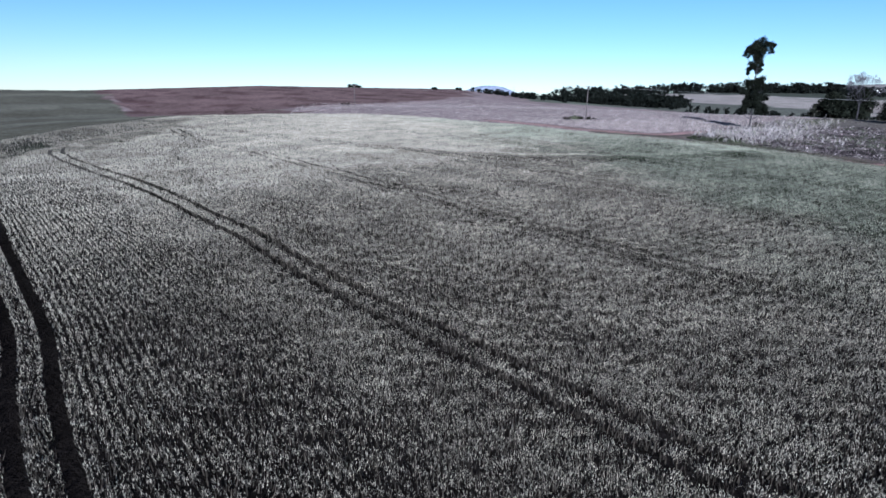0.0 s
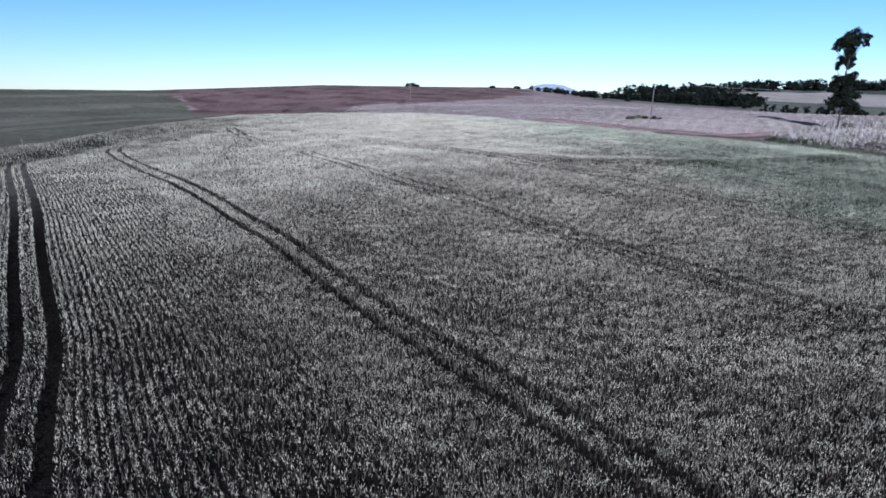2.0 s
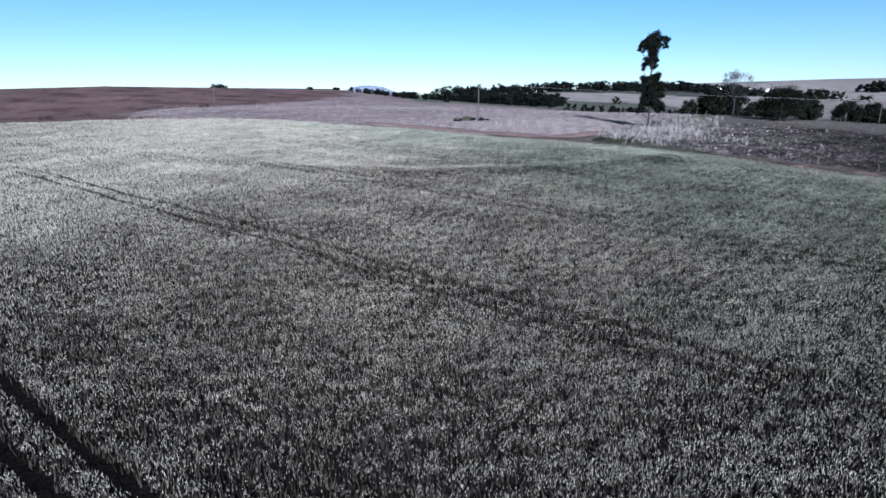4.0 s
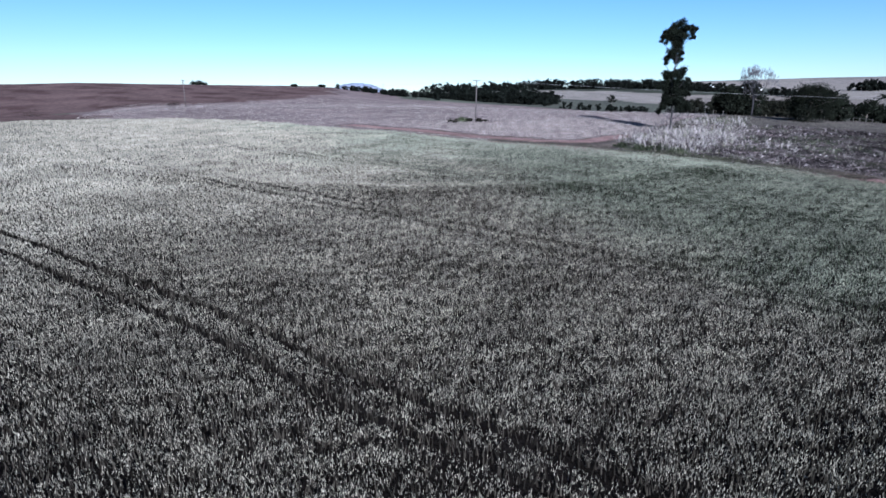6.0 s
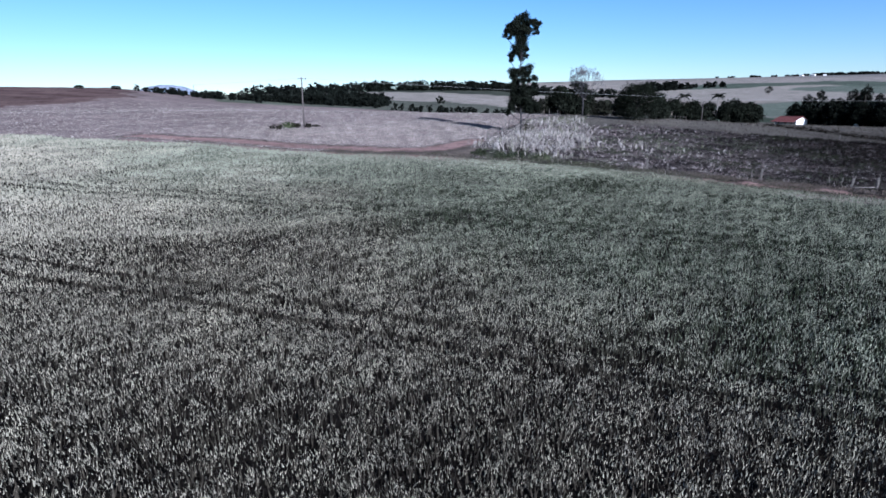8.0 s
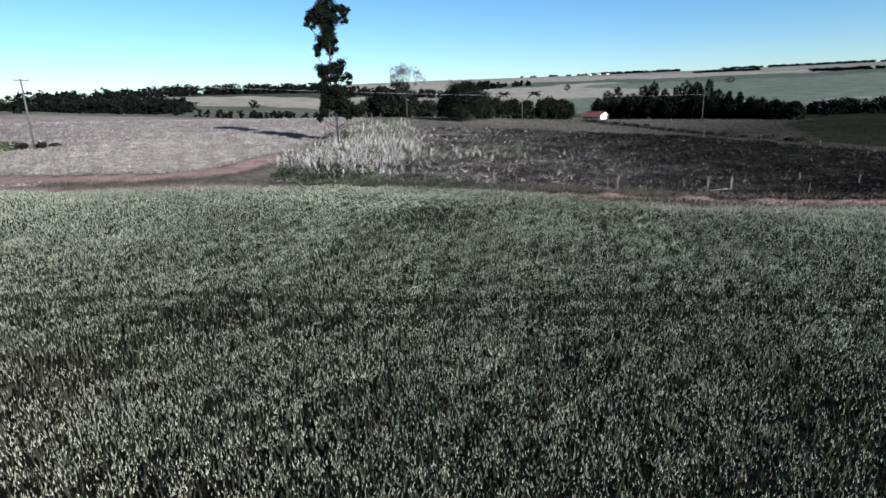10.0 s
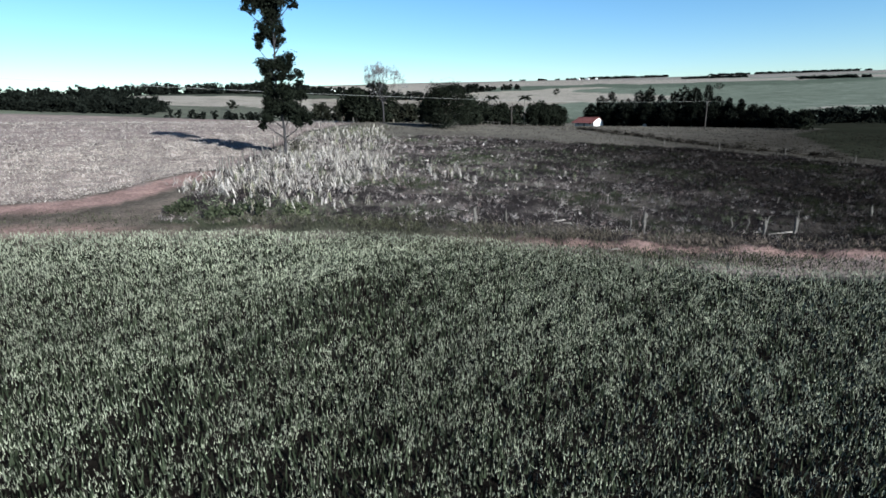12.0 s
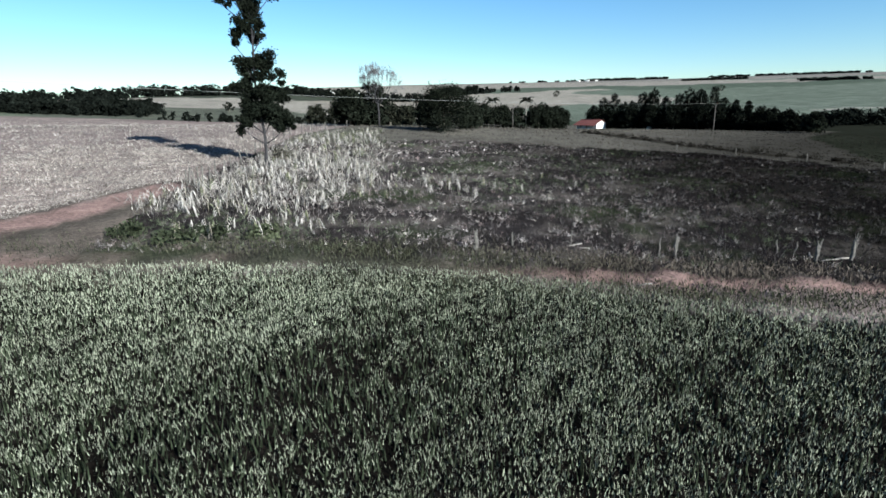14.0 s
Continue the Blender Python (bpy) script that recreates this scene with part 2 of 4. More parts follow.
def raw_mesh(name, verts, faces, mat, rgb=None, flat=True):
    """A mesh from arrays; faces of one size."""
    verts, faces = np.asarray(verts, np.float32), np.asarray(faces, np.int32)
    me = bpy.data.meshes.new(name)
    n, k = faces.shape
    me.vertices.add(len(verts))
    me.vertices.foreach_set("co", verts.ravel())
    me.loops.add(n * k)
    me.loops.foreach_set("vertex_index", faces.ravel())
    me.polygons.add(n)
    me.polygons.foreach_set("loop_start", np.arange(0, n * k, k, dtype=np.int32))
    me.update(calc_edges=True)
    if not flat:
        me.polygons.foreach_set("use_smooth", np.ones(n, bool))
    if rgb is not None:
        set_tone(me, rgb)
    me.materials.append(mat)
    return me


# ---- ground sheet: rings round the field, closer where the flight looks ----
def build_ground():
    ang = np.radians(np.concatenate([np.arange(-112, 62, 0.5), np.arange(62, 248, 3.0)]))
    rad = np.concatenate([np.arange(0.5, 60, 1.5), 60 * np.exp(np.arange(0, math.log(4600 / 60), 0.024))])
    A, R = np.meshgrid(ang, rad)
    X, Y = 40 - R * np.sin(A), 80 + R * np.cos(A)
    x, y = X.ravel(), Y.ravel()
    r, th = R.ravel(), np.degrees(A.ravel())
    z = ground_z(x, y)
    tone = np.zeros((len(x), 3))
    tone[:] = (0.198, 0.156, 0.144)                                     # maize stubble on red soil
    tone *= (1 + 0.12 * patchy(x, y, 60, 3) + 0.14 * patchy(x, y, 11, 6) + 0.12 * patchy(0.5 * (0.8 * x - 0.6 * y), 0.6 * x + 0.8 * y, 4, 9))[:, None]

    def put(mask, rgb, soft=None):
        w = np.asarray(mask, float)[:, None] if soft is None else soft[:, None]
        tone[:] = tone * (1 - w) + np.array(rgb) * w

    # hill country: plots of stubble, fresh green and fallow, by bearing and distance
    wob = 1 + 0.09 * patchy(th * 6, np.log(r) * 90, 90, 8)
    rr = r * wob
    hill = (th < -8) & (th > -180) & (r > 250 + 130 * smooth(-50, -38, th))
    put(hill, (0.105, 0.115, 0.085))
    bands = [(330, -52, -12, (0.09, 0.093, 0.074)), (560, -44, -20, (0.24, 0.215, 0.185)), (860, -44, -12, (0.05, 0.055, 0.042)),
             (300, -112, -56, (0.045, 0.055, 0.04)), (430, -112, -80, (0.075, 0.09, 0.07)), (520, -112, -62, (0.11, 0.125, 0.1)), (540, -64, -44, (0.2, 0.175, 0.15)),
             (700, -112, -84, (0.125, 0.14, 0.11)), (720, -112, -90, (0.24, 0.22, 0.19)), (745, -112, -84, (0.115, 0.13, 0.105)),
             (900, -70, -44, (0.24, 0.215, 0.185)), (1350, -86, -57, (0.075, 0.09, 0.07)), (1600, -112, -40, (0.23, 0.205, 0.18)), (1800, -112, -76, (0.14, 0.15, 0.125)),
             (1950, -112, -50, (0.19, 0.17, 0.155)), (2250, -112, -66, (0.13, 0.135, 0.12)), (2350, -112, -40, (0.17, 0.155, 0.145))]
    for r_in, a, b, col in bands:
        put(hill & (rr > r_in) & (th > a + 5 * np.sin(r / 90)) & (th < b + 5 * np.sin(r / 110 + 1)), col)
    # green crop beyond the far side of the field
    put(inside(x, y, [(-88, 150), (-80, 192), (-181, 343), (-330, 560), (-900, 560), (-900, -200), (-130, -60), (-130, 50), (-94, 98), (-89, 118)]), (0.082, 0.079, 0.058))
    west = (th > 30) & (th < 110) & (r > 120)
    put(west & (np.sin(r / 9.0 + 2 * patchy(x, y, 200, 4)) > 0.5), (0.11, 0.106, 0.08))
    turned = inside(x + 7 * patchy(x, y, 45, 16), y + 7 * patchy(x, y, 45, 17), PLOUGHED)
    put(turned, (0.122, 0.084, 0.076))
    put(None, (0.075, 0.048, 0.045), turned * smooth(0.05, 0.6, patchy(x, y, 35, 15)))
    # pasture slope beyond the fallow
    put(inside(x, y, [(111, 168), (100, 158), (117, 152), (128, 144), (136, 136), (141, 126), (148, 119), (156, 111), (160, 102), (163, 90), (162, 78), (160, 40), (260, 30), (420, 150), (420, 300), (300, 330), (153, 190)]), (0.1, 0.09, 0.077))
    # slope darkens southward: lens fall-off painted into the pasture tone
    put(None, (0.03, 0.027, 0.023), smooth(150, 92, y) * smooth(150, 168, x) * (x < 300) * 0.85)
    # dark crop, made darker still by lens fall-off put into its colour
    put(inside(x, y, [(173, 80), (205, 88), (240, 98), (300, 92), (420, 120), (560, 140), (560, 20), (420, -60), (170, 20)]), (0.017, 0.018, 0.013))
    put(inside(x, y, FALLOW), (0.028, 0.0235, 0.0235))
    fall = inside(x, y, FALLOW)
    bank = np.full(len(x), 99.0)
    near_bank = (x > 160) & (x < 205) & (y > 70) & (y < 160)
    bank[near_bank] = near_line(x[near_bank], y[near_bank], curve([(194, 146), (185, 133), (179, 124), (174, 113), (172, 100), (171, 84)], 30))
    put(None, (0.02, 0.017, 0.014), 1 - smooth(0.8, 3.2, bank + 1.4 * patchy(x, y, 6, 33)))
    put(fall, (0.04, 0.045, 0.027), np.where(fall, smooth(0.1, 0.7, patchy(x, y, 26, 21)), 0))
    put(fall, (0.105, 0.09, 0.08), np.where(fall, smooth(0.1, 0.55, patchy(x * 0.8 - y * 0.6, (x * 0.6 + y * 0.8) * 2.2, 17, 22)) * 0.85, 0))
    # soil darkens eastward: lens fall-off painted into the tone
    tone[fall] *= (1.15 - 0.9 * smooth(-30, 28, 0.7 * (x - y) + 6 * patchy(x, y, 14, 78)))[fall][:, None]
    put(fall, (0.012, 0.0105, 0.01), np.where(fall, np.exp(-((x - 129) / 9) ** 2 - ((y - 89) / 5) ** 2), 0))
    wheat = inside(x, y, WHEAT_FIELD)
    # near-black: the deep shade under the crop put into the soil colour
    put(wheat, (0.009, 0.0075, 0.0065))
    crop_far = wheat & (r < 260)
    off = np.full(len(x), 0.0)
    off[crop_far] = near_line(x[crop_far], y[crop_far], curve([(-1, 0), (0, 11), (5, 37), (11, 55), (18, 64), (45, 82)], 30))
    put(None, (0.105, 0.098, 0.08), np.where(wheat & (x < 0), 0.85 * smooth(48, 85, off), 0.0))
    swale = np.zeros(len(x))
    swale[crop_far] = np.maximum(np.exp(-(near_line(x[crop_far], y[crop_far], GULLY) / 2.6) ** 2), 0.6 * np.exp(-(near_line(x[crop_far], y[crop_far], DARK_BAND) / 4.5) ** 2))
    put(None, (0.026, 0.028, 0.021), swale * (off > 40))
    close = r < 190
    worn = smooth(71, 76, x) + 0.75 * smooth(58, 54, x)                # bare red soil; grassy between
    put(None, (0.09, 0.075, 0.06), np.where(inside(x, y, WORN_CORNER) & ~fall, 0.75, 0.0))
    edge = np.full(len(x), 99.0)
    edge[close] = np.minimum(near_line(x[close], y[close], FORK), near_line(x[close], y[close], FORK_WEST))
    put(None, (0.06, 0.054, 0.045), 0.8 * np.exp(-((edge - 2.6 + 0.6 * patchy(x, y, 5, 32)) / 0.9) ** 2))
    for line, half, red in ((LANE, 1.05, worn), (FORK, 1.9, np.ones(len(x))), (FORK_WEST, 1.9, np.ones(len(x)))):
        d = np.full(len(x), 99.0)
        d[close] = near_line(x[close], y[close], line)
        w = 1 - smooth(half * 0.65, half * 1.15, d + 0.3 * patchy(x, y, 5, 31))
        col = np.array([[0.058, 0.056, 0.042]]) * (1 - red)[:, None] + np.array([[0.235, 0.155, 0.138]]) * red[:, None]
        tone[:] = tone * (1 - w)[:, None] + col * w[:, None]
    # two narrow ruts in the grassy stretch
    d = np.full(len(x), 99.0)
    d[close] = near_line(x[close], y[close], LANE)
    rut = np.exp(-((d - 0.8) / 0.3) ** 2) * (1 - np.clip(worn, 0, 1)) * 0.7
    put(None, (0.13, 0.1, 0.085), rut)
    z = z + np.where(fall, 0.25 * patchy(x, y, 7, 41) + 0.1 * patchy(x, y, 2.6, 42), 0)
    na = len(ang)
    i = np.arange(len(rad) - 1)[:, None] * na
    j = np.arange(na)[None]
    k = (j + 1) % na
    quads = np.stack([i + j, i + k, i + na + k, i + na + j], -1).reshape(-1, 4)[:, ::-1]
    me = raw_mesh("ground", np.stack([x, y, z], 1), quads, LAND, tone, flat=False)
    return tagged(new("ground", me), "rolling red-soil farmland with stubble, fallow and far plots", "ground", kind="structure")


build_ground()


# ---- wheat ----
class Chart:
    """A quantity over the plan, worked out on a square grid and looked up between its points."""
    def __init__(self, f, x0, y0, x1, y1, step):
        self.x0, self.y0, self.step = x0, y0, step
        gx, gy = np.meshgrid(np.arange(x0, x1 + step, step), np.arange(y0, y1 + step, step))
        self.v = np.asarray(f(gx, gy), np.float32)

    def __call__(self, x, y):
        u, w = (x - self.x0) / self.step, (y - self.y0) / self.step
        i, j = np.clip(u.astype(int), 0, self.v.shape[1] - 2), np.clip(w.astype(int), 0, self.v.shape[0] - 2)
        u, w = np.clip(u - i, 0, 1), np.clip(w - j, 0, 1)
        v = self.v
        return (v[j, i] * (1 - u) + v[j, i + 1] * u) * (1 - w) + (v[j + 1, i] * (1 - u) + v[j + 1, i + 1] * u) * w


def scatter(n, box, keep):
    """n even, unordered places in a box (x0, y0, x1, y1), thinned by keep(x, y) as a chance."""
    x, y = rng.uniform(box[0], box[2], n), rng.uniform(box[1], box[3], n)
    k = rng.random(n) < keep(x, y)
    return x[k], y[k]


def blades(x, y, z, high, wide, lean, rgb, droop=0.0):
    """Kite-shaped upright blades or ears, each of two triangles; returns arrays."""
    n = len(x)
    a, b = rng.uniform(0, 2 * math.pi, n), rng.uniform(0, 2 * math.pi, n)
    tip = np.stack([np.cos(b) * lean * high, np.sin(b) * lean * high, high], 1)
    side = np.stack([np.cos(a) * wide / 2, np.sin(a) * wide / 2, np.zeros(n)], 1)
    foot = np.stack([x, y, z], 1)
    mid = foot + tip * 0.62 + np.stack([np.zeros(n), np.zeros(n), droop * high], 1)
    v = np.stack([foot, mid - side, foot + tip, mid + side], 1).reshape(-1, 3)
    f = np.arange(n * 4).reshape(n, 4)
    return v, f, np.repeat(rgb, 4, 0)


def spikes(x, y, z, high, wide, lean, rgb):
    """Upright ears and leaves small enough for one triangle each; returns arrays."""
    n = len(x)
    a, b = rng.uniform(0, 2 * math.pi, n), rng.uniform(0, 2 * math.pi, n)
    foot = np.stack([x, y, z], 1)
    side = np.stack([np.cos(a) * wide / 2, np.sin(a) * wide / 2, np.zeros(n)], 1)
    tip = foot + np.stack([np.cos(b) * lean * high, np.sin(b) * lean * high, high], 1)
    return np.stack([foot - side, foot + side, tip], 1).reshape(-1, 3), np.arange(n * 3).reshape(n, 3), np.repeat(rgb, 3, 0)


FLIGHT = curve([e[:2] for _, e, _, _ in PATH], 60)


def build_wheat():
    """Leafy stems below, darkened for the shade inside the crop, pale ears on top; thinner and coarser away from the
    flight.
    """
    area = (-130, -14, 96, 196)
    field = Chart(lambda x, y: inside(x, y, WHEAT_FIELD), *area, 0.5)
    away = Chart(lambda x, y: near_line(x, y, FLIGHT), *area, 1.0)
    height = Chart(lambda x, y: ground_z(x, y), *area, 0.5)
    small, large = Chart(lambda x, y: patchy(x, y, 1.5, 55), *area, 0.25), Chart(lambda x, y: patchy(x, y, 13, 56), *area, 1.0)
    aside = [Chart(lambda x, y: near_line(x, y, line[::4]), *area, 0.5) for line in TRAMLINES[:2]]
    dark = Chart(lambda x, y: 0.24 * np.exp(-(near_line(x, y, CHANNEL) / 2.6) ** 2) + 0.6 * np.exp(-(near_line(x, y, GULLY) / 2.6) ** 2) + (0.28 + 0.25 * smooth(85, 105, y)) * np.exp(-(near_line(x, y, DARK_BAND) / (3.2 + 1.6 * smooth(80, 110, y))) ** 2) + 0.26 * bell(x, y, -51, 68, 7) + 0.5 * bell(x, y, -74, 102, 4) + 0.35 * bell(x, y, -80, 121, 4), *area, 0.5)
    tracks = [(w, Chart(lambda x, y: near_line(x, y, w[::3]), *area, 2.0), (0.9, 1.0, 1.45, 1.35, 1.35)[n // 2]) for n, w in enumerate(WHEELS)]

    def close_by(x, y):
        """1 on the ground that the flight looks down on, falling to 0.3 behind and beside it, where plants are fewer and wider."""
        return 0.3 + 0.7 * smooth(-14, 0, np.minimum(y - np.minimum(np.minimum(1.1 * x - 4, 0.79 * x + 8), 58), y - 9))

    def field_places(n, wheel_half, thin):
        """Even places in the crop, sparser far from the flight and on the ground behind and beside its view."""
        x, y = scatter(n, area, lambda x, y: (field(x, y) > 0.5) * np.clip((21 / np.maximum(away(x, y), 21)) ** 1.25, 0, 1) * close_by(x, y))
        wheel = np.full(len(x), 9.0)
        for w, rough, faint in tracks:
            m = rough(x, y) < 3
            wheel[m] = np.minimum(wheel[m], near_line(x[m], y[m], w[::3]) * faint)
        d0, d1 = aside[0](x, y), aside[1](x, y)
        row = 0.5 + 0.5 * np.cos(2 * math.pi * ROWS * d0 / (d0 + d1 + 0.01))
        strength = 0.95 * smooth(12, 3, d0 - d1) * smooth(100, 82, y) * smooth(-26, -14, d0 - d1)
        bare = np.clip((0.48 - 0.8 * small(x, y) - 0.28 * large(x, y)) * smooth(48, 18, away(x, y)) + dark(x, y), 0, 0.9)
        k = (wheel > wheel_half) & (rng.random(len(x)) > np.clip(strength * 1.35 * (0.74 - row), 0, 0.97)) & (rng.random(len(x)) > bare * thin)
        return x[k], y[k]

    west = Chart(lambda x, y: smooth(0, 4, near_line(x, y, CREST)) * inside(x, y, np.vstack([CREST, [(-140, 178), (-140, 62)]])), *area, 1.0)

    def green_share(x, y):
        return smooth(0, 1, (x - 18 + 0.3 * (y - 70) + 12 * patchy(x, y, 40, 52)) / 34)

    tan, green = np.array([0.342, 0.318, 0.254]), np.array([0.242, 0.252, 0.195])

    def crop_rgb(x, y):
        rgb = tan + (green - tan) * green_share(x, y)[:, None]
        return rgb * (1 + 0.5 * bell(x, y, 58, 107, 5) + (-0.3) * west(x, y) - 0.22 * smooth(-30, -58, x) + 0.2 * patchy(x, y, 24, 53) + 0.14 * patchy(x, y, 6, 54))[:, None]

    # ears
    x, y = field_places(7000000, 0.36, 1.0)
    n, z = len(x), height(x, y)
    far = np.clip(away(x, y) / 24, 1, 6)
    top = rng.normal(0.74, 0.08, n) / far ** 0.15 * (1 + 0.13 * patchy(x, y, 7, 51))
    ear = rng.uniform(0.08, 0.19, n) * far ** 0.55
    rgb = crop_rgb(x, y) * (1 + rng.uniform(-0.5, 0.18, n) / far ** 0.7)[:, None]
    v1, f1, c1 = spikes(x, y, z + top - np.minimum(ear, 0.5), ear, rng.uniform(0.016, 0.037, n) * far ** 1.1 / close_by(x, y) ** 0.9, rng.uniform(0.03, 0.45, n), rgb)
    # arching flag leaves under the ears
    x, y = field_places(1900000, 0.36, 1.0)
    n, z = len(x), height(x, y)
    far = np.clip(away(x, y) / 24, 1, 6)
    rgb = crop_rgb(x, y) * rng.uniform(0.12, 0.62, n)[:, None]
    v2, f2, c2 = spikes(x, y, z + rng.uniform(0.3, 0.52, n), rng.uniform(0.12, 0.24, n), rng.uniform(0.012, 0.024, n) * far ** 1.1 / close_by(x, y) ** 0.9, rng.uniform(0.3, 1.4, n), rgb)
    # stems and lower leaves, the shade inside the crop put into their dark colour
    x, y = field_places(1250000, 0.36, 0.3)
    n, z = len(x), height(x, y)
    far = np.clip(away(x, y) / 24, 1, 6)
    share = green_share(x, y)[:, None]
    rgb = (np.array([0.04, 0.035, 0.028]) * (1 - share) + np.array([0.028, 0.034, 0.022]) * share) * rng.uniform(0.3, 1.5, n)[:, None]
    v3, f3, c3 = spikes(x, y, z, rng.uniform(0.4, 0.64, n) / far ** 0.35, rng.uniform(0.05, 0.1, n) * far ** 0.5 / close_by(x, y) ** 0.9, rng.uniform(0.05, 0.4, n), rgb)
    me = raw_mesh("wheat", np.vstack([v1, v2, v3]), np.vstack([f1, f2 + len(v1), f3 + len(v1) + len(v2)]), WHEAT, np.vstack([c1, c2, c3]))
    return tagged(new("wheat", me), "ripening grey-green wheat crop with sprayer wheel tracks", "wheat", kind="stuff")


build_wheat()


# ---- maize stubble, fallow growth, verge ----
def flat_bits(x, y, z, long, wide, rgb):
    n = len(x)
    a = rng.uniform(0, 2 * math.pi, n)
    d = np.stack([np.cos(a), np.sin(a), rng.normal(0, 0.35, n)], 1) * (long / 2)[:, None]
    s = np.stack([-np.sin(a), np.cos(a), rng.normal(0, 0.3, n)], 1) * (wide / 2)[:, None]
    c = np.stack([x, y, z + 0.05 + np.abs(d[:, 2])], 1)
    v = np.stack([c - d, c - s, c + d, c + s], 1).reshape(-1, 3)
    return v, np.arange(n * 4).reshape(n, 4), np.repeat(rgb, 4, 0)


def road_gap(x, y):
    return np.minimum(np.minimum(near_line(x, y, LANE[::2]) + 0.6, near_line(x, y, FORK[::2])), near_line(x, y, FORK_WEST[::2]))


def build_stubble():
    STUBBLE = np.vstack([LANE[::-1][:55], [(62, 125), (70, 133.5), (111, 168), (152, 190), (200, 262), (236, 375), (130, 470), (-60, 300), (-45, 200), (-21, 196), (0, 180)]])
    x, y = scatter(330000, (-60, 118, 180, 400), lambda x, y: inside(x, y, STUBBLE) * np.clip((95 / np.maximum(np.hypot(x - 45, y - 82), 50)) ** 1.7, 0, 1))
    k = (road_gap(x, y) > 2.0) & ~inside(x, y, WORN_CORNER)
    x, y = x[k], y[k]
    n = len(x)
    far = np.clip(np.hypot(x - 45, y - 82) / 60, 1, 4)
    rgb = np.array([0.45, 0.402, 0.372]) * rng.uniform(0.15, 1.2, (n, 1)) * (1 + 0.3 * patchy(x, y, 8, 61) + 0.5 * patchy(0.5 * (0.8 * x - 0.6 * y), 0.6 * x + 0.8 * y, 2.4, 62))[:, None]
    up = rng.random(n) < 0.6
    z = ground_z(x, y)
    v1, f1, c1 = flat_bits(x[~up], y[~up], z[~up], rng.uniform(0.2, 0.6, (~up).sum()) * far[~up] ** 0.6, rng.uniform(0.03, 0.08, (~up).sum()) * far[~up] ** 0.6, rgb[~up])
    v2, f2, c2 = blades(x[up], y[up], z[up], rng.uniform(0.08, 0.26, up.sum()), rng.uniform(0.03, 0.065, up.sum()) * far[up] ** 0.6, rng.uniform(0, 1.0, up.sum()), rgb[up])
    me = raw_mesh("maize_stubble", np.vstack([v1, v2]), np.vstack([f1, f2 + len(v1)]), STRAW, np.vstack([c1, c2]))
    tagged(new("maize_stubble", me), "pale maize stalks and straw littering red soil", "stubble", kind="stuff")
    # finer straw where the flight comes nearest
    x, y = scatter(300000, (18, 121, 108, 190), lambda x, y: inside(x, y, STUBBLE) * np.clip((62 / np.maximum(np.hypot(x - 45, y - 82), 40)) ** 1.6, 0, 1) * smooth(188, 150, y) * smooth(20, 46, x))
    k = (road_gap(x, y) > 2.3) & ~inside(x, y, WORN_CORNER)
    x, y = x[k], y[k]
    n = len(x)
    far = np.clip(np.hypot(x - 45, y - 82) / 50, 1, 3)
    rgb = np.array([0.4, 0.352, 0.325]) * rng.uniform(0.1, 1.25, (n, 1)) * (1 + 0.45 * patchy(0.5 * (0.8 * x - 0.6 * y), 0.6 * x + 0.8 * y, 2.4, 62))[:, None]
    v, f, c = spikes(x, y, ground_z(x, y), rng.uniform(0.06, 0.24, n), rng.uniform(0.02, 0.05, n) * far ** 0.8, rng.uniform(0.2, 2.2, n), rgb)
    tagged(new("straw_litter", raw_mesh("straw_litter", v, f, STRAW, c)), "fine pale straw litter on the stubble", "straw", kind="stuff")


def build_weeds():
    x, y = scatter(380000, (50, 20, 172, 190), lambda x, y: inside(x, y, FALLOW) * np.clip((62 / np.maximum(np.hypot(x - 45, y - 82), 40)) ** 1.2, 0, 1))
    k = road_gap(x, y) > 1.7
    x, y = x[k], y[k]
    n = len(x)
    clump = patchy(x, y, 4.5, 71)
    k = rng.random(n) < smooth(-0.7, 0.5, clump) + 0.12
    x, y, clump = x[k], y[k], clump[k]
    n = len(x)
    dist = np.hypot(x - 45, y - 82)
    far = np.clip(dist / 50, 1, 3)
    kinds = np.array([(0.055, 0.046, 0.046), (0.14, 0.124, 0.122), (0.018, 0.015, 0.015), (0.036, 0.042, 0.029)])
    g = patchy(x, y, 20, 72)
    pick = np.where(rng.random(n) < smooth(0.15, 0.8, g), 3, rng.choice(3, n, p=[0.5, 0.28, 0.22]))
    # darker eastward: browner growth, plus lens fall-off put into the colour
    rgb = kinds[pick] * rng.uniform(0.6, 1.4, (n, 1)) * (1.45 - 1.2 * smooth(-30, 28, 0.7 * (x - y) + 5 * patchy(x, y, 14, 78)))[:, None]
    tall = rng.uniform(0.08, 0.36, n) * (1 + 0.9 * np.maximum(clump, 0)) * (1 + 0.4 * patchy(x, y, 15, 73))
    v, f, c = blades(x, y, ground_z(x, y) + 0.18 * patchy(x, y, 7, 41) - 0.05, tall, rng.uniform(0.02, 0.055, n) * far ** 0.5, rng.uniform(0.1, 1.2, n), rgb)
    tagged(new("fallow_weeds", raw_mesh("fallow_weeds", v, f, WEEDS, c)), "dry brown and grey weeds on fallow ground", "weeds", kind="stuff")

    # tussocks of dead growth, pale, brown and green: blades fanning out from one foot
    cx, cy = scatter(70000, (55, 24, 172, 188), lambda x, y: inside(x, y, FALLOW) * np.clip((60 / np.maximum(np.hypot(x - 45, y - 82), 35)) ** 1.3, 0, 1) * (0.35 + 0.65 * smooth(-0.6, 0.4, patchy(x, y, 12, 74))))
    k = road_gap(cx, cy) > 2.4
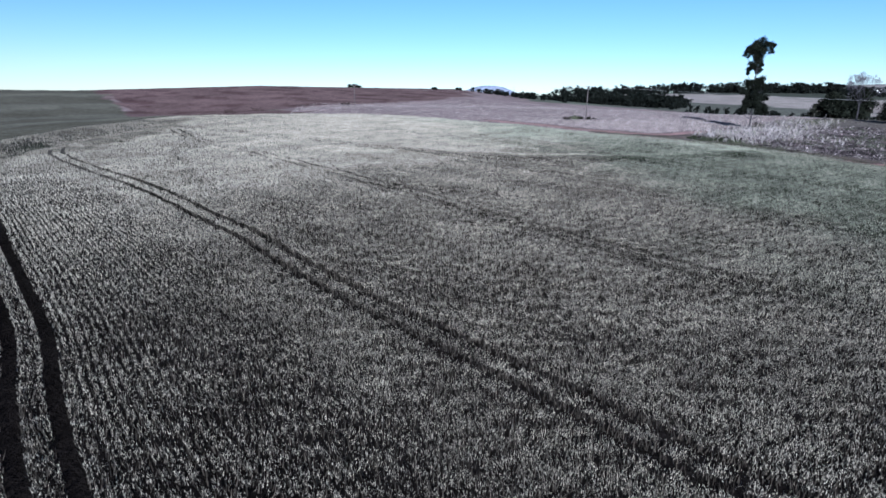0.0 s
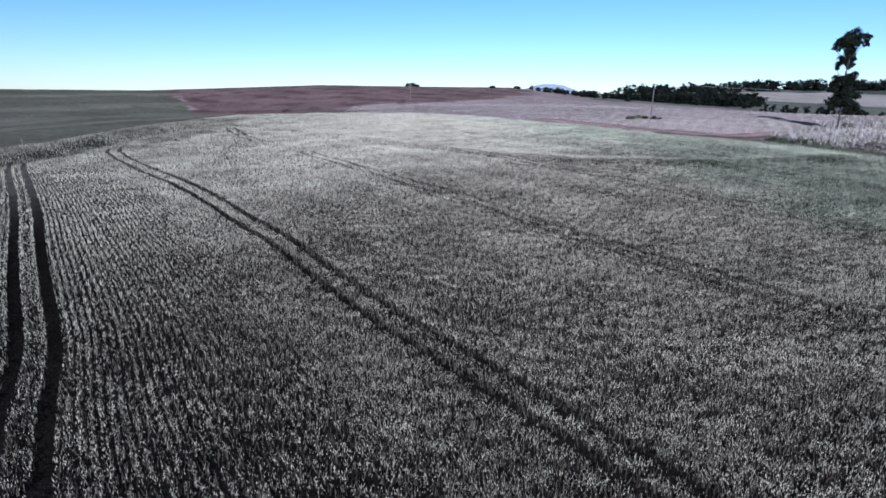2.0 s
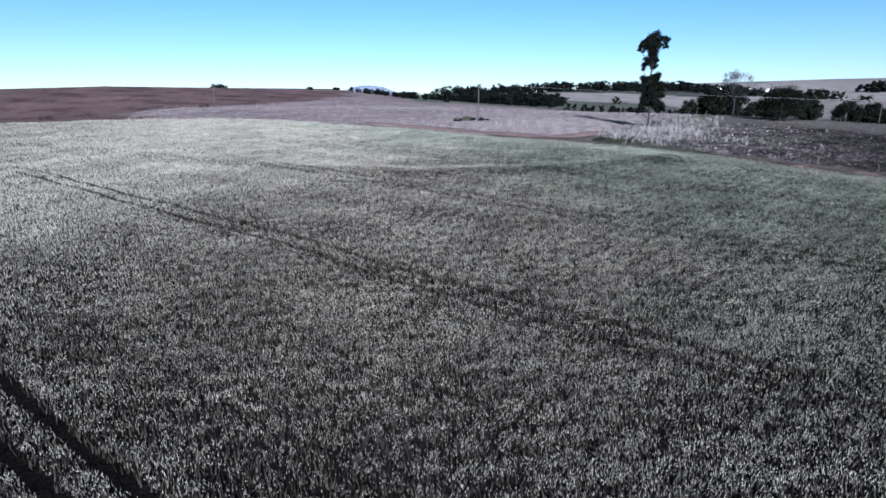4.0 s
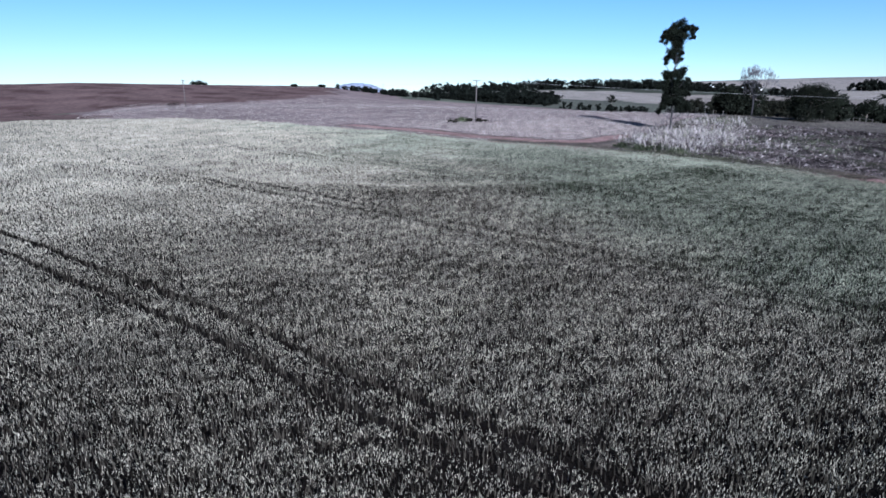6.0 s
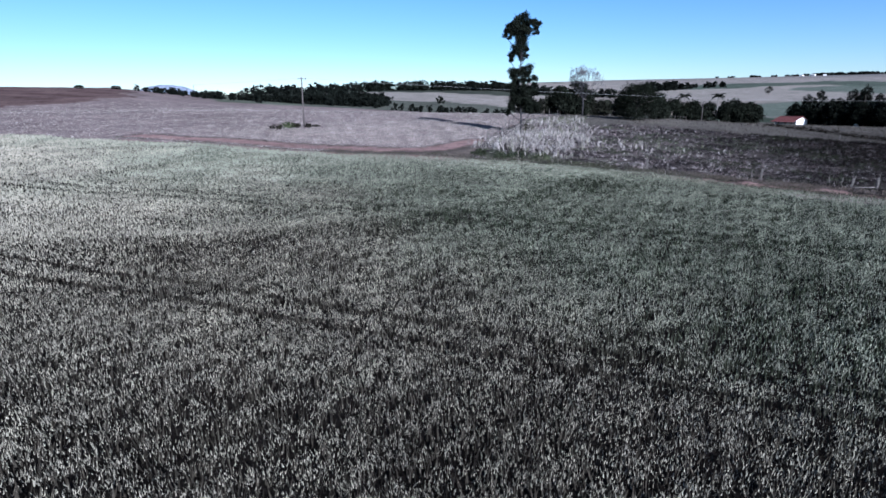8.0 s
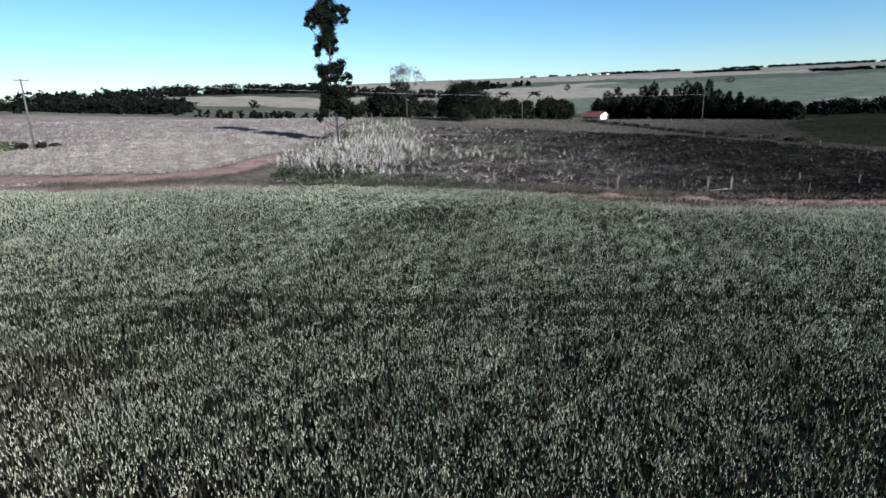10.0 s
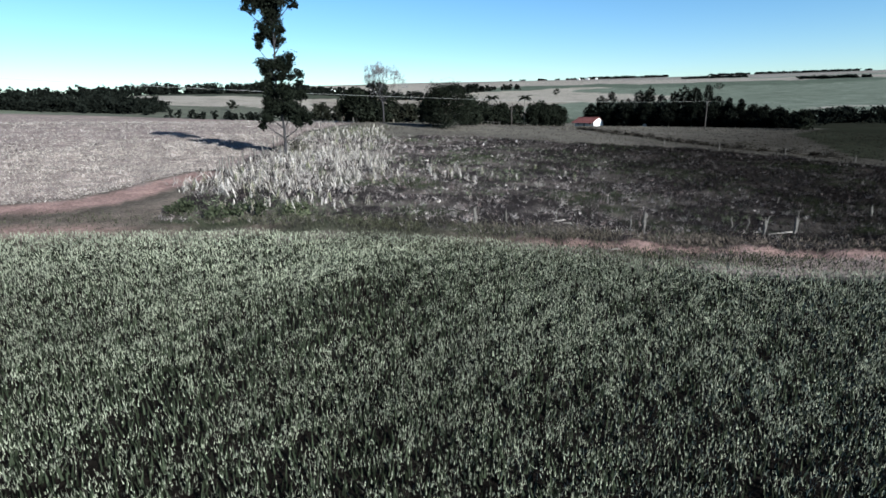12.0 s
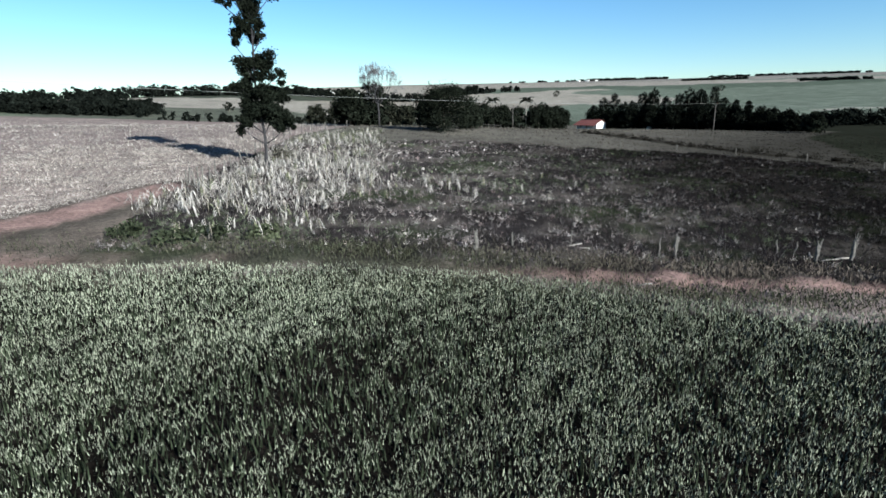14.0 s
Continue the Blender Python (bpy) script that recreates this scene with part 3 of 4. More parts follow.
    cx, cy = cx[k], cy[k]
    m = len(cx)
    size = rng.uniform(0.16, 0.42, m) * rng.choice([1, 1, 1.35, 2.0], m)
    pale, rust, murk, fresh, straw = (0.155, 0.139, 0.138), (0.085, 0.067, 0.066), (0.026, 0.022, 0.022), (0.056, 0.064, 0.042), (0.27, 0.243, 0.232)
    greener = smooth(0.05, 0.6, patchy(cx, cy, 26, 72) + 0.8 * bell(cx, cy, 113, 112, 13) + 1.1 * bell(cx, cy, 64, 119, 5) - 0.1)
    pick = np.where(rng.random(m) < 0.75 * greener, 3, rng.choice([0, 1, 2, 4], m, p=[0.36, 0.34, 0.2, 0.1]))
    shade = np.array([pale, rust, murk, fresh, straw])[pick]
    # tussocks follow the eastward darkening, lens fall-off painted in as well
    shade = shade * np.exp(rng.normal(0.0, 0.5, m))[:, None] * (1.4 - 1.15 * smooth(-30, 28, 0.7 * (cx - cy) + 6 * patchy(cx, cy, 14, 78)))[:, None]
    per = 17
    j = np.repeat(np.arange(m), per)
    q = rng.normal(size=(len(j), 3))
    q[:, 2] = np.abs(q[:, 2]) * 1.1 + 0.45
    q /= np.linalg.norm(q, axis=1, keepdims=True)
    base = np.stack([cx, cy, ground_z(cx, cy)], 1)[j]
    foot = base + np.stack([q[:, 0], q[:, 1], np.zeros(len(j))], 1) * (0.35 * size[j] * rng.random(len(j)))[:, None]
    tip = base + q * (size[j] * rng.uniform(0.45, 1.25, len(j)))[:, None]
    side = np.cross(tip - foot, rng.normal(size=q.shape))
    side *= (rng.uniform(0.006, 0.016, len(j)) * np.clip(np.hypot(cx - 45, cy - 82)[j] / 45, 1, 2.5) / (np.linalg.norm(side, axis=1) + 1e-6))[:, None]
    v = np.stack([foot - side, foot + side, tip], 1).reshape(-1, 3)
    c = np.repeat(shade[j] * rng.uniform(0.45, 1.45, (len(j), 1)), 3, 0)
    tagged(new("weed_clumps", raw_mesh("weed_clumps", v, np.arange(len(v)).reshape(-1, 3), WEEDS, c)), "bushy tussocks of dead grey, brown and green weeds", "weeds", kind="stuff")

    # broken dry maize leaves between the standing plants
    x, y = scatter(100000, (58, 112, 135, 172), lambda x, y: inside(x + 2.5 * patchy(x, y, 6, 75), y + 2.5 * patchy(x, y, 6, 76), CORN) * np.where(x < 96, 1.0, 0.5) * smooth(-0.5, 0.5, patchy(x, y, 5, 77)))
    n = len(x)
    rgb = np.where(rng.random((n, 1)) < smooth(98, 120, x)[:, None] * 0.6, np.array([[0.08, 0.092, 0.05]]), np.array([[0.34, 0.31, 0.292]])) * rng.uniform(0.08, 1.3, (n, 1)) ** 1.3
    v, f, c = blades(x, y, ground_z(x, y) + rng.uniform(0, 0.5, n), rng.uniform(0.2, 0.9, n), rng.uniform(0.03, 0.085, n), rng.uniform(0.2, 1.1, n), rgb)
    tagged(new("dry_maize_growth", raw_mesh("dry_maize_growth", v, f, STRAW, c)), "tangle of bleached maize leaves and green regrowth", "maize", kind="stuff")

    # coarse tufts on the grazed slope
    PASTURE = [(111, 168), (100, 158), (117, 152), (128, 144), (136, 136), (141, 126), (148, 119), (156, 111), (160, 102), (163, 90), (162, 78), (160, 40), (230, 60), (290, 110), (300, 185), (250, 180), (153, 188)]
    x, y = scatter(60000, (100, 40, 300, 190), lambda x, y: inside(x, y, PASTURE) * smooth(-0.5, 0.6, patchy(x, y, 9, 81)))
    n = len(x)
    # tufts carry the painted southward fall-off of the slope
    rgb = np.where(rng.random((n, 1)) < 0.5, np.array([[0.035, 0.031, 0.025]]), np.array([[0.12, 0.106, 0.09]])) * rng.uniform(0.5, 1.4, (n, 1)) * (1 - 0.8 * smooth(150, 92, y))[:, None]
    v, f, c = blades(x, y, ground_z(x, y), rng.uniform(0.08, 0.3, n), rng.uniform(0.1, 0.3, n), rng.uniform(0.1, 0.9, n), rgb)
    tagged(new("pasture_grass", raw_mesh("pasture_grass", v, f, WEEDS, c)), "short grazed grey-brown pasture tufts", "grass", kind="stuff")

    # low grass between the crop, the lane and the fallow
    i = rng.integers(8, len(LANE) - 22, 48000)
    off = rng.normal(0, 1.0, len(i)) * 1.1 + rng.choice([-2.3, 2.4, 0.0], len(i), p=[0.47, 0.48, 0.05])
    d = np.gradient(LANE, axis=0)
    nr = np.stack([-d[:, 1], d[:, 0]], 1) / np.linalg.norm(d, axis=1, keepdims=True)
    p = LANE[i] + nr[i] * off[:, None] + rng.normal(0, 0.7, (len(i), 2))
    k = ((np.abs(off) > 1.0) | (np.abs(off) < 0.25)) & (rng.random(len(p)) < 0.25 + 0.75 * smooth(58, 68, p[:, 0]))
    p, off = p[k], off[k]
    n = len(p)
    east = smooth(70, 84, p[:, 0])[:, None] * (off < 0)[:, None]
    rgb = (np.array([0.048, 0.048, 0.033]) * (1 - east) + np.array([0.085, 0.07, 0.06]) * east) * rng.uniform(0.5, 1.6, (n, 1))
    v, f, c = blades(p[:, 0], p[:, 1], ground_z(p[:, 0], p[:, 1]), rng.uniform(0.08, 0.36, n), rng.uniform(0.03, 0.075, n), rng.uniform(0.1, 0.8, n), rgb)
    tagged(new("verge_grass", raw_mesh("verge_grass", v, f, WEEDS, c)), "low green and reddish grass along the dirt lane", "grass", kind="stuff")


build_stubble()
build_weeds()

# ---- helpers for things ----
def thing(name, at=(0, 0, 0), label="", category="", group=""):
    e = new(name)
    e.empty_display_size = 0.2
    e.location = at
    return tagged(e, label, category, group)


def part(name, bm, material, parent, label=""):
    me = bpy.data.meshes.new(name)
    bm.to_mesh(me)
    bm.free()
    me.materials.append(material)
    ob = new(name, me)
    ob.parent = parent
    return tagged(ob, label) if label else ob


def part_mesh(name, me, parent, label=""):
    ob = new(name, me)
    ob.parent = parent
    return tagged(ob, label) if label else ob


def tube(bm, points, radii, sides=7):
    """A tapered limb along points, added to bm."""
    rings = []
    pts = [Vector(p) for p in points]
    for i, p in enumerate(pts):
        d = (pts[min(i + 1, len(pts) - 1)] - pts[max(i - 1, 0)]).normalized()
        s = d.cross(Vector((0.31, 0.95, 0.05))).normalized()
        t = d.cross(s)
        rings.append([bm.verts.new(p + (s * math.cos(2 * math.pi * k / sides) + t * math.sin(2 * math.pi * k / sides)) * radii[i]) for k in range(sides)])
    for a, b in zip(rings, rings[1:]):
        for k in range(sides):
            f = bm.faces.new((a[k], a[(k + 1) % sides], b[(k + 1) % sides], b[k]))
            f.smooth = True
    bm.faces.new(rings[0][::-1])
    bm.faces.new(rings[-1])


def box(bm, lo, hi, bevel=0.0):
    g = bmesh.ops.create_cube(bm, size=1.0)
    vs = g["verts"]
    c, s = [(a + b) / 2 for a, b in zip(lo, hi)], [b - a for a, b in zip(lo, hi)]
    for v in vs:
        v.co = Vector((v.co.x * s[0] + c[0], v.co.y * s[1] + c[1], v.co.z * s[2] + c[2]))
    if bevel:
        es = list({e for v in vs for e in v.link_edges})
        bmesh.ops.bevel(bm, geom=es, offset=bevel, segments=1, affect="EDGES")


def leaves_mesh(name, clumps, per, size, rgb, seed, flat=0.75):
    """A crown of leaves: around each clump (x, y, z, radius) many small leaf blades with gaps between the clumps."""
    g = np.random.default_rng(seed)
    c = np.asarray(clumps, float)
    k = np.repeat(np.arange(len(c)), np.maximum(6, (per * (c[:, 3] / c[:, 3].mean()) ** 2).astype(int)))
    n = len(k)
    d = g.normal(size=(n, 3))
    d /= np.linalg.norm(d, axis=1, keepdims=True)
    d *= (g.random(n) ** 0.55 * np.where(g.random(n) < 0.18, 1.4, 1.0))[:, None] * c[k, 3][:, None]
    d[:, 2] *= flat
    p = c[k, :3] + d
    a = g.normal(size=(n, 3))
    a /= np.linalg.norm(a, axis=1, keepdims=True)
    b = np.cross(a, g.normal(size=(n, 3)))
    b /= np.linalg.norm(b, axis=1, keepdims=True)
    s = (size * g.uniform(0.6, 1.4, n))[:, None]
    v = np.stack([p - a * s, p - b * s * 0.42, p + a * s, p + b * s * 0.42], 1).reshape(-1, 3)
    col = np.array(rgb) * g.uniform(0.6, 1.5, (n, 1)) * (1 + 0.25 * g.normal(size=len(c))[k, None])
    return raw_mesh(name, v, np.arange(n * 4).reshape(n, 4), LEAF, np.repeat(np.abs(col), 4, 0))


def broad_clumps(seed, n, low, high, spread, rad):
    """Clump places of a rounded, uneven crown."""
    g = np.random.default_rng(seed)
    out = []
    for i in range(n):
        f = (i + 0.5) / n
        h = low + (high - low) * f
        w = spread * math.sin(math.pi * (0.16 + 0.8 * f)) ** 0.7
        a = i * 2.4 + g.uniform(-0.5, 0.5)
        q = w * math.sqrt(g.uniform(0.1, 1.0))
        out.append((q * math.cos(a), q * math.sin(a), h + g.uniform(-0.3, 0.3) * rad, rad * g.uniform(0.7, 1.3)))
    return out


def broad_tree(name, at, height, spread, label, seed, rgb=(0.045, 0.06, 0.03), low=0.2, n=26, per=110, leaf=0.22, category="tree", bark=None, group=""):
    t = thing(name, (at[0], at[1], ground_at(*at) - 0.1), label, category, group)
    clumps = broad_clumps(seed, n, height * low + spread * 0.2, height - spread * 0.16, spread, spread * 0.36)
    bm = bmesh.new()
    tube(bm, [(0, 0, 0), (0.1, 0.05, height * 0.3), (-0.05, 0.1, height * 0.6), (0.05, 0, height * 0.85)], [height * 0.028, height * 0.022, height * 0.014, height * 0.005])
    part("trunk", bm, bark or BARK, t)
    bm = bmesh.new()
    for x, y, z, r in clumps[::3]:
        h = z * 0.62
        tube(bm, [(0, 0, h), (x * 0.5, y * 0.5, (h + z) / 2 + 0.2), (x, y, z)], [height * 0.009, height * 0.006, height * 0.002], 5)
    part("limbs", bm, bark or BARK, t)
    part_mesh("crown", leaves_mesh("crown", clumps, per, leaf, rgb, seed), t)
    return t

# ---- the tall lone tree by the maize ----
def tall_tree():
    side, deep = Vector((0.77, -0.64, 0)), Vector((0.64, 0.77, 0))
    t = thing("tall_tree", (85.3, 139.8, ground_at(85.3, 139.8) - 0.1), "tall slender tree with a broken, layered dark crown", "tree")
    # lobes of the crown: sideways, deep, height, radius
    lobes = [(0.0, 0.3, 21.1, 1.2), (-1.2, -0.4, 21.0, 1.1), (1.3, 0.3, 20.9, 1.0), (-2.3, 0.3, 20.2, 1.1), (-3.1, -0.2, 19.3, 0.9), (-3.5, 0.1, 18.5, 0.6), (2.3, -0.2, 20.2, 0.8),
             (2.2, 0.3, 19.1, 0.6), (0.3, 0.9, 19.6, 1.3), (-1.2, 0.6, 19.3, 1.2), (0.0, -0.9, 19.4, 1.1), (-2.0, 0.2, 18.7, 0.8), (-0.3, -0.3, 18.0, 1.1),
             (-0.6, 0.4, 17.0, 1.1), (-1.3, -0.3, 15.9, 1.1), (0.3, 0.3, 16.0, 0.8), (-2.0, 0.3, 15.0, 0.9), (-2.4, 0.0, 14.1, 0.55), (-0.8, 0.5, 14.9, 0.8), (0.7, -0.3, 14.8, 0.5),
             (0.0, 0.4, 12.3, 1.2), (-1.3, -0.3, 11.9, 1.1), (1.2, 0.2, 11.6, 1.0), (2.1, -0.2, 10.5, 0.7), (2.5, 0.2, 9.8, 0.5), (-1.7, 0.4, 10.6, 1.1), (0.6, -0.7, 10.3, 0.9), (-2.1, -0.2, 9.4, 0.9),
             (-1.3, 0.6, 8.6, 1.2), (1.2, 0.4, 8.7, 1.2), (0.0, -0.6, 8.9, 1.0), (2.2, 0.1, 7.8, 0.8), (-1.8, -0.5, 7.2, 1.2), (0.2, 0.6, 7.4, 1.3), (1.4, -0.5, 6.9, 1.2),
             (-1.9, 0.3, 6.0, 1.0), (-0.6, -0.4, 6.2, 1.2), (1.0, 0.5, 5.7, 1.1), (2.3, 0.0, 5.6, 1.1), (-2.4, -0.2, 4.8, 0.8), (1.9, -0.3, 4.6, 0.9), (2.8, 0.2, 4.8, 0.6), (-2.7, 0.2, 4.1, 0.45)]
    axis = lambda h: side * (-0.5 * (h / 21) ** 1.5 + 0.22 * math.sin(h * 0.5)) + deep * (0.3 * math.sin(h * 0.33)) + Vector((0, 0, h))
    bm = bmesh.new()
    hs = [0, 0.4, 2, 4, 7, 10, 13, 16, 18.5, 20.5]
    tube(bm, [axis(h) for h in hs], [0.3, 0.21, 0.18, 0.17, 0.15, 0.13, 0.11, 0.08, 0.05, 0.03], 9)
    part("trunk", bm, DIM_BARK, t, "grey slender trunk")
    for s, d, h, r in lobes[1::2]:
        bm = bmesh.new()
        a = axis(max(2.6, h - 1.6 - 0.3 * abs(s)))
        b = side * s + deep * d + Vector((0, 0, h))
        tube(bm, [a, (a + b) / 2 - Vector((0, 0, 0.25)), b], [0.09, 0.06, 0.02], 6)
        part("branch", bm, DIM_BARK, t)
    g = np.random.default_rng(77)
    cl = []
    for s, d, h, r in lobes:
        for _ in range(5):
            o = g.normal(0, 0.45 * r, 3)
            p = side * (s + 0.3 + o[0]) + deep * (d + o[1]) + Vector((0, 0, h + 0.7 * o[2]))
            cl.append((p.x, p.y, p.z, 0.68 * r))
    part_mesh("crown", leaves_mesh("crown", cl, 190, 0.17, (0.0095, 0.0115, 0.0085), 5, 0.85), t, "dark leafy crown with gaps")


tall_tree()


# ---- bare tree ----
def bare_tree():
    x, y = 148.5, 182
    t = thing("bare_tree", (x, y, ground_at(x, y) - 0.1), "leafless pale tree with a fan of fine twigs", "tree")
    g = random.Random(9)
    limbs, twigs = bmesh.new(), bmesh.new()

    def grow(p, d, length, r, depth):
        """A limb that rises and bends outwards, forking into ever finer twigs."""
        bend = (d + Vector((g.uniform(-.25, .25), g.uniform(-.25, .25), 0.12))).normalized()
        q, e = p + d * length * 0.5, p + d * length * 0.5 + bend * length * 0.5
        tube(limbs if depth < 3 else twigs, [p, q, e], [r, r * 0.86, r * 0.7], 6 if depth < 3 else 3)
        if depth < 6:
            side = bend.cross(Vector((g.uniform(-1, 1), g.uniform(-1, 1), g.uniform(-0.5, 0.5)))).normalized()
            for k in range(3 if depth in (1, 3, 4) else 2):
                sg = (-1, 1, 0.15)[k]
                n = (bend + side * sg * g.uniform(0.35, 0.75) + Vector((0, 0, 0.1))).normalized()
                grow(e, n, length * g.uniform(0.66, 0.84), max(0.024, r * 0.62), depth + 1)

    bm = bmesh.new()
    tube(bm, [(0, 0, 0), (0.15, 0, 3.0), (0.0, 0.1, 6.2)], [0.34, 0.27, 0.22], 9)
    part("trunk", bm, DIM_BARK, t)
    for i in range(7):
        a = i * 2.4 + g.uniform(-0.3, 0.3)
        tilt = (0.25, 0.62, 0.8, 0.5, 0.9, 0.7, 0.4)[i]
        grow(Vector((0, 0.1, 5.0 + 0.25 * (i % 5))), Vector((math.cos(a) * math.sin(tilt), math.sin(a) * math.sin(tilt), math.cos(tilt))), g.uniform(2.6, 3.1), 0.12, 0)
    part("branches", limbs, DIM_BARK, t)
    part("twig_crown", twigs, GREY_BARK, t, "fine grey twigs")
    for o in t.children[1:]:
        for v in o.data.vertices:
            v.co.x, v.co.y = v.co.x * 0.86, v.co.y * 0.86


bare_tree()

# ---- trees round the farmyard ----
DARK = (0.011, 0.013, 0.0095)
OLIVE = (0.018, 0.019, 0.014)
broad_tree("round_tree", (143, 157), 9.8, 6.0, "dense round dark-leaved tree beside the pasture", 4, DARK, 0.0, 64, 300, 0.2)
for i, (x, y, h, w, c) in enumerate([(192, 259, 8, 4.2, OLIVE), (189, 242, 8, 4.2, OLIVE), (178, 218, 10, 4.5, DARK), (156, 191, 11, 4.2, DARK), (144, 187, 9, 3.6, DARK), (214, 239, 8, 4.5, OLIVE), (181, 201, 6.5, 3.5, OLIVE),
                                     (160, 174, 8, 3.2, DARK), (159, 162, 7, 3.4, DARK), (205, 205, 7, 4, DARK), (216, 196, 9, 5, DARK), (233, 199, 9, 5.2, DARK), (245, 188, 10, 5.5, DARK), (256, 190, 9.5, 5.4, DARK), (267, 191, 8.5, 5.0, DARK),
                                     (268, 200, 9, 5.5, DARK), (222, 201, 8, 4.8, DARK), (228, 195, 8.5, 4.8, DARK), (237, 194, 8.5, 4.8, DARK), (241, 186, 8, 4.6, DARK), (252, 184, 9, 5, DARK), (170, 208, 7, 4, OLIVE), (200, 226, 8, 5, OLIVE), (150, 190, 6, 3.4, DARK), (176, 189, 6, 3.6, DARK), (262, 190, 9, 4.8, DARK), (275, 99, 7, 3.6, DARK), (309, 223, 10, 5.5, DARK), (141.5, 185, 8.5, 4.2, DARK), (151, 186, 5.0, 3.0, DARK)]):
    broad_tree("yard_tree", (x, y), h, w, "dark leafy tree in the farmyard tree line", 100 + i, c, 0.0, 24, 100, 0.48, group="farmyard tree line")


def palm(x, y, h):
    t = thing("palm", (x, y, ground_at(x, y) - 0.1), "palm with a pale trunk and drooping fronds", "palm", "farmyard palms")
    bm = bmesh.new()
    tube(bm, [(0, 0, 0), (0.15, 0, h * 0.5), (0.05, 0.1, h * 0.86)], [0.26, 0.2, 0.17], 8)
    part("trunk", bm, PALE_BARK, t)
    g = np.random.default_rng(int(x))
    v, f, c = [], [], []
    for i in range(26):
        a, up = i * 2.4, g.uniform(-0.2, 0.9)
        for s in np.linspace(0.15, 1, 14):
            r = 2.9 * s
            p = np.array([math.cos(a) * r, math.sin(a) * r, h * 0.86 + up * r - 0.42 * r * r * 0.5])
            q = np.array([-math.sin(a), math.cos(a), -0.5])
            for sg in (-1, 1):
                w = q * np.array([sg, sg, 1]) * 0.9 * (1.15 - s)
                k = len(v)
                n = np.array([math.cos(a), math.sin(a), 0]) * 0.15
                v += [p - n, p + n, p + w + n, p + w - n]
                f.append((k, k + 1, k + 2, k + 3))
                c += [np.array(DARK) * g.uniform(0.7, 1.5)] * 4
    part_mesh("fronds", raw_mesh("fronds", np.array(v), np.array(f), LEAF, np.array(c)), t)


palm(238, 190, 13.0)
palm(228, 199, 12.5)


def conifer(x, y, h, w, seed):
    t = thing("conifer", (x, y, ground_at(x, y) - 0.1), "tall dark conifer with a pointed uneven top", "conifer", "conifer windbreak")
    g = np.random.default_rng(seed)
    bm = bmesh.new()
    tube(bm, [(0, 0, 0), (0, 0, h * 0.5), (0, 0, h * 0.97)], [0.3, 0.2, 0.03], 7)
    part("trunk", bm, BARK, t)
    cl = []
    for i in range(30):
        f = (i + 0.5) / 30
        r = w * (1 - f) ** 0.4 * g.uniform(0.3, 1.0)
        a = i * 2.4
        cl.append((r * math.cos(a), r * math.sin(a), 0.8 + (h - 1.0) * f, w * (0.5 - 0.3 * f)))
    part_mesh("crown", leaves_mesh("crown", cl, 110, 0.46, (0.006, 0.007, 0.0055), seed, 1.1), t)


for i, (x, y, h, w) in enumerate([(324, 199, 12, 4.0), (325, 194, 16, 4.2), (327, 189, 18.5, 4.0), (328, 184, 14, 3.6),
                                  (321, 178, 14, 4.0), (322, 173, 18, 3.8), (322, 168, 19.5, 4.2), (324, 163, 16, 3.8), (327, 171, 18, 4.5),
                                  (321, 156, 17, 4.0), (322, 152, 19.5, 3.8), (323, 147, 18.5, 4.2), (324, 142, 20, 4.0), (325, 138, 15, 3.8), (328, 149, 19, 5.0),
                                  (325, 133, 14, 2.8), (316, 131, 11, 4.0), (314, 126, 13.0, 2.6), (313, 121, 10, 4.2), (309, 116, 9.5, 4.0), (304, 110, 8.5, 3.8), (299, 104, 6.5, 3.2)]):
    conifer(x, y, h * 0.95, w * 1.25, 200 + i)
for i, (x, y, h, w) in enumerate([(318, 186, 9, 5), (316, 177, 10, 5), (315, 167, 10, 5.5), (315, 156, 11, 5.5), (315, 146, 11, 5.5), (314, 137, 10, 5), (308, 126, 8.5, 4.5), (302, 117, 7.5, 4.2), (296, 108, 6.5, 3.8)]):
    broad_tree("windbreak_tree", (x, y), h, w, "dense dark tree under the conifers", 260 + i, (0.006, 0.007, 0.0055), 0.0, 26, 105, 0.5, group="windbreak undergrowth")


def shrub(x, y, h, w, rgb, seed, name="shrub", label="low dark shrub", group="pasture shrubs"):
    t = thing(name, (x, y, ground_at(x, y) - 0.05), label, "shrub", group)
    cl = broad_clumps(seed, 7, h * 0.25, h * 0.8, w, w * 0.5)
    bm = bmesh.new()
    for a in (0.3, 2.3, 4.4):
        tube(bm, [(0, 0, 0), (0.4 * w * math.cos(a), 0.4 * w * math.sin(a), h * 0.6)], [0.05, 0.02], 5)
    part("stems", bm, BARK, t)
    part_mesh("foliage", leaves_mesh("foliage", cl, 60, 0.16, rgb, seed), t)


bank = curve([(194, 146), (185, 133), (179, 124), (174, 113), (172, 100), (171, 84)], 22)
for i, (x, y) in enumerate(bank):
    shrub(x + 1.3 * math.sin(i * 2.1), y, 0.42 + 0.22 * math.sin(i * 1.7), 1.6 + 0.7 * math.sin(i * 2.9), (0.016, 0.014, 0.012), 300 + i, "shrub", "low dark shrub on the pasture bank", "bank shrubs")
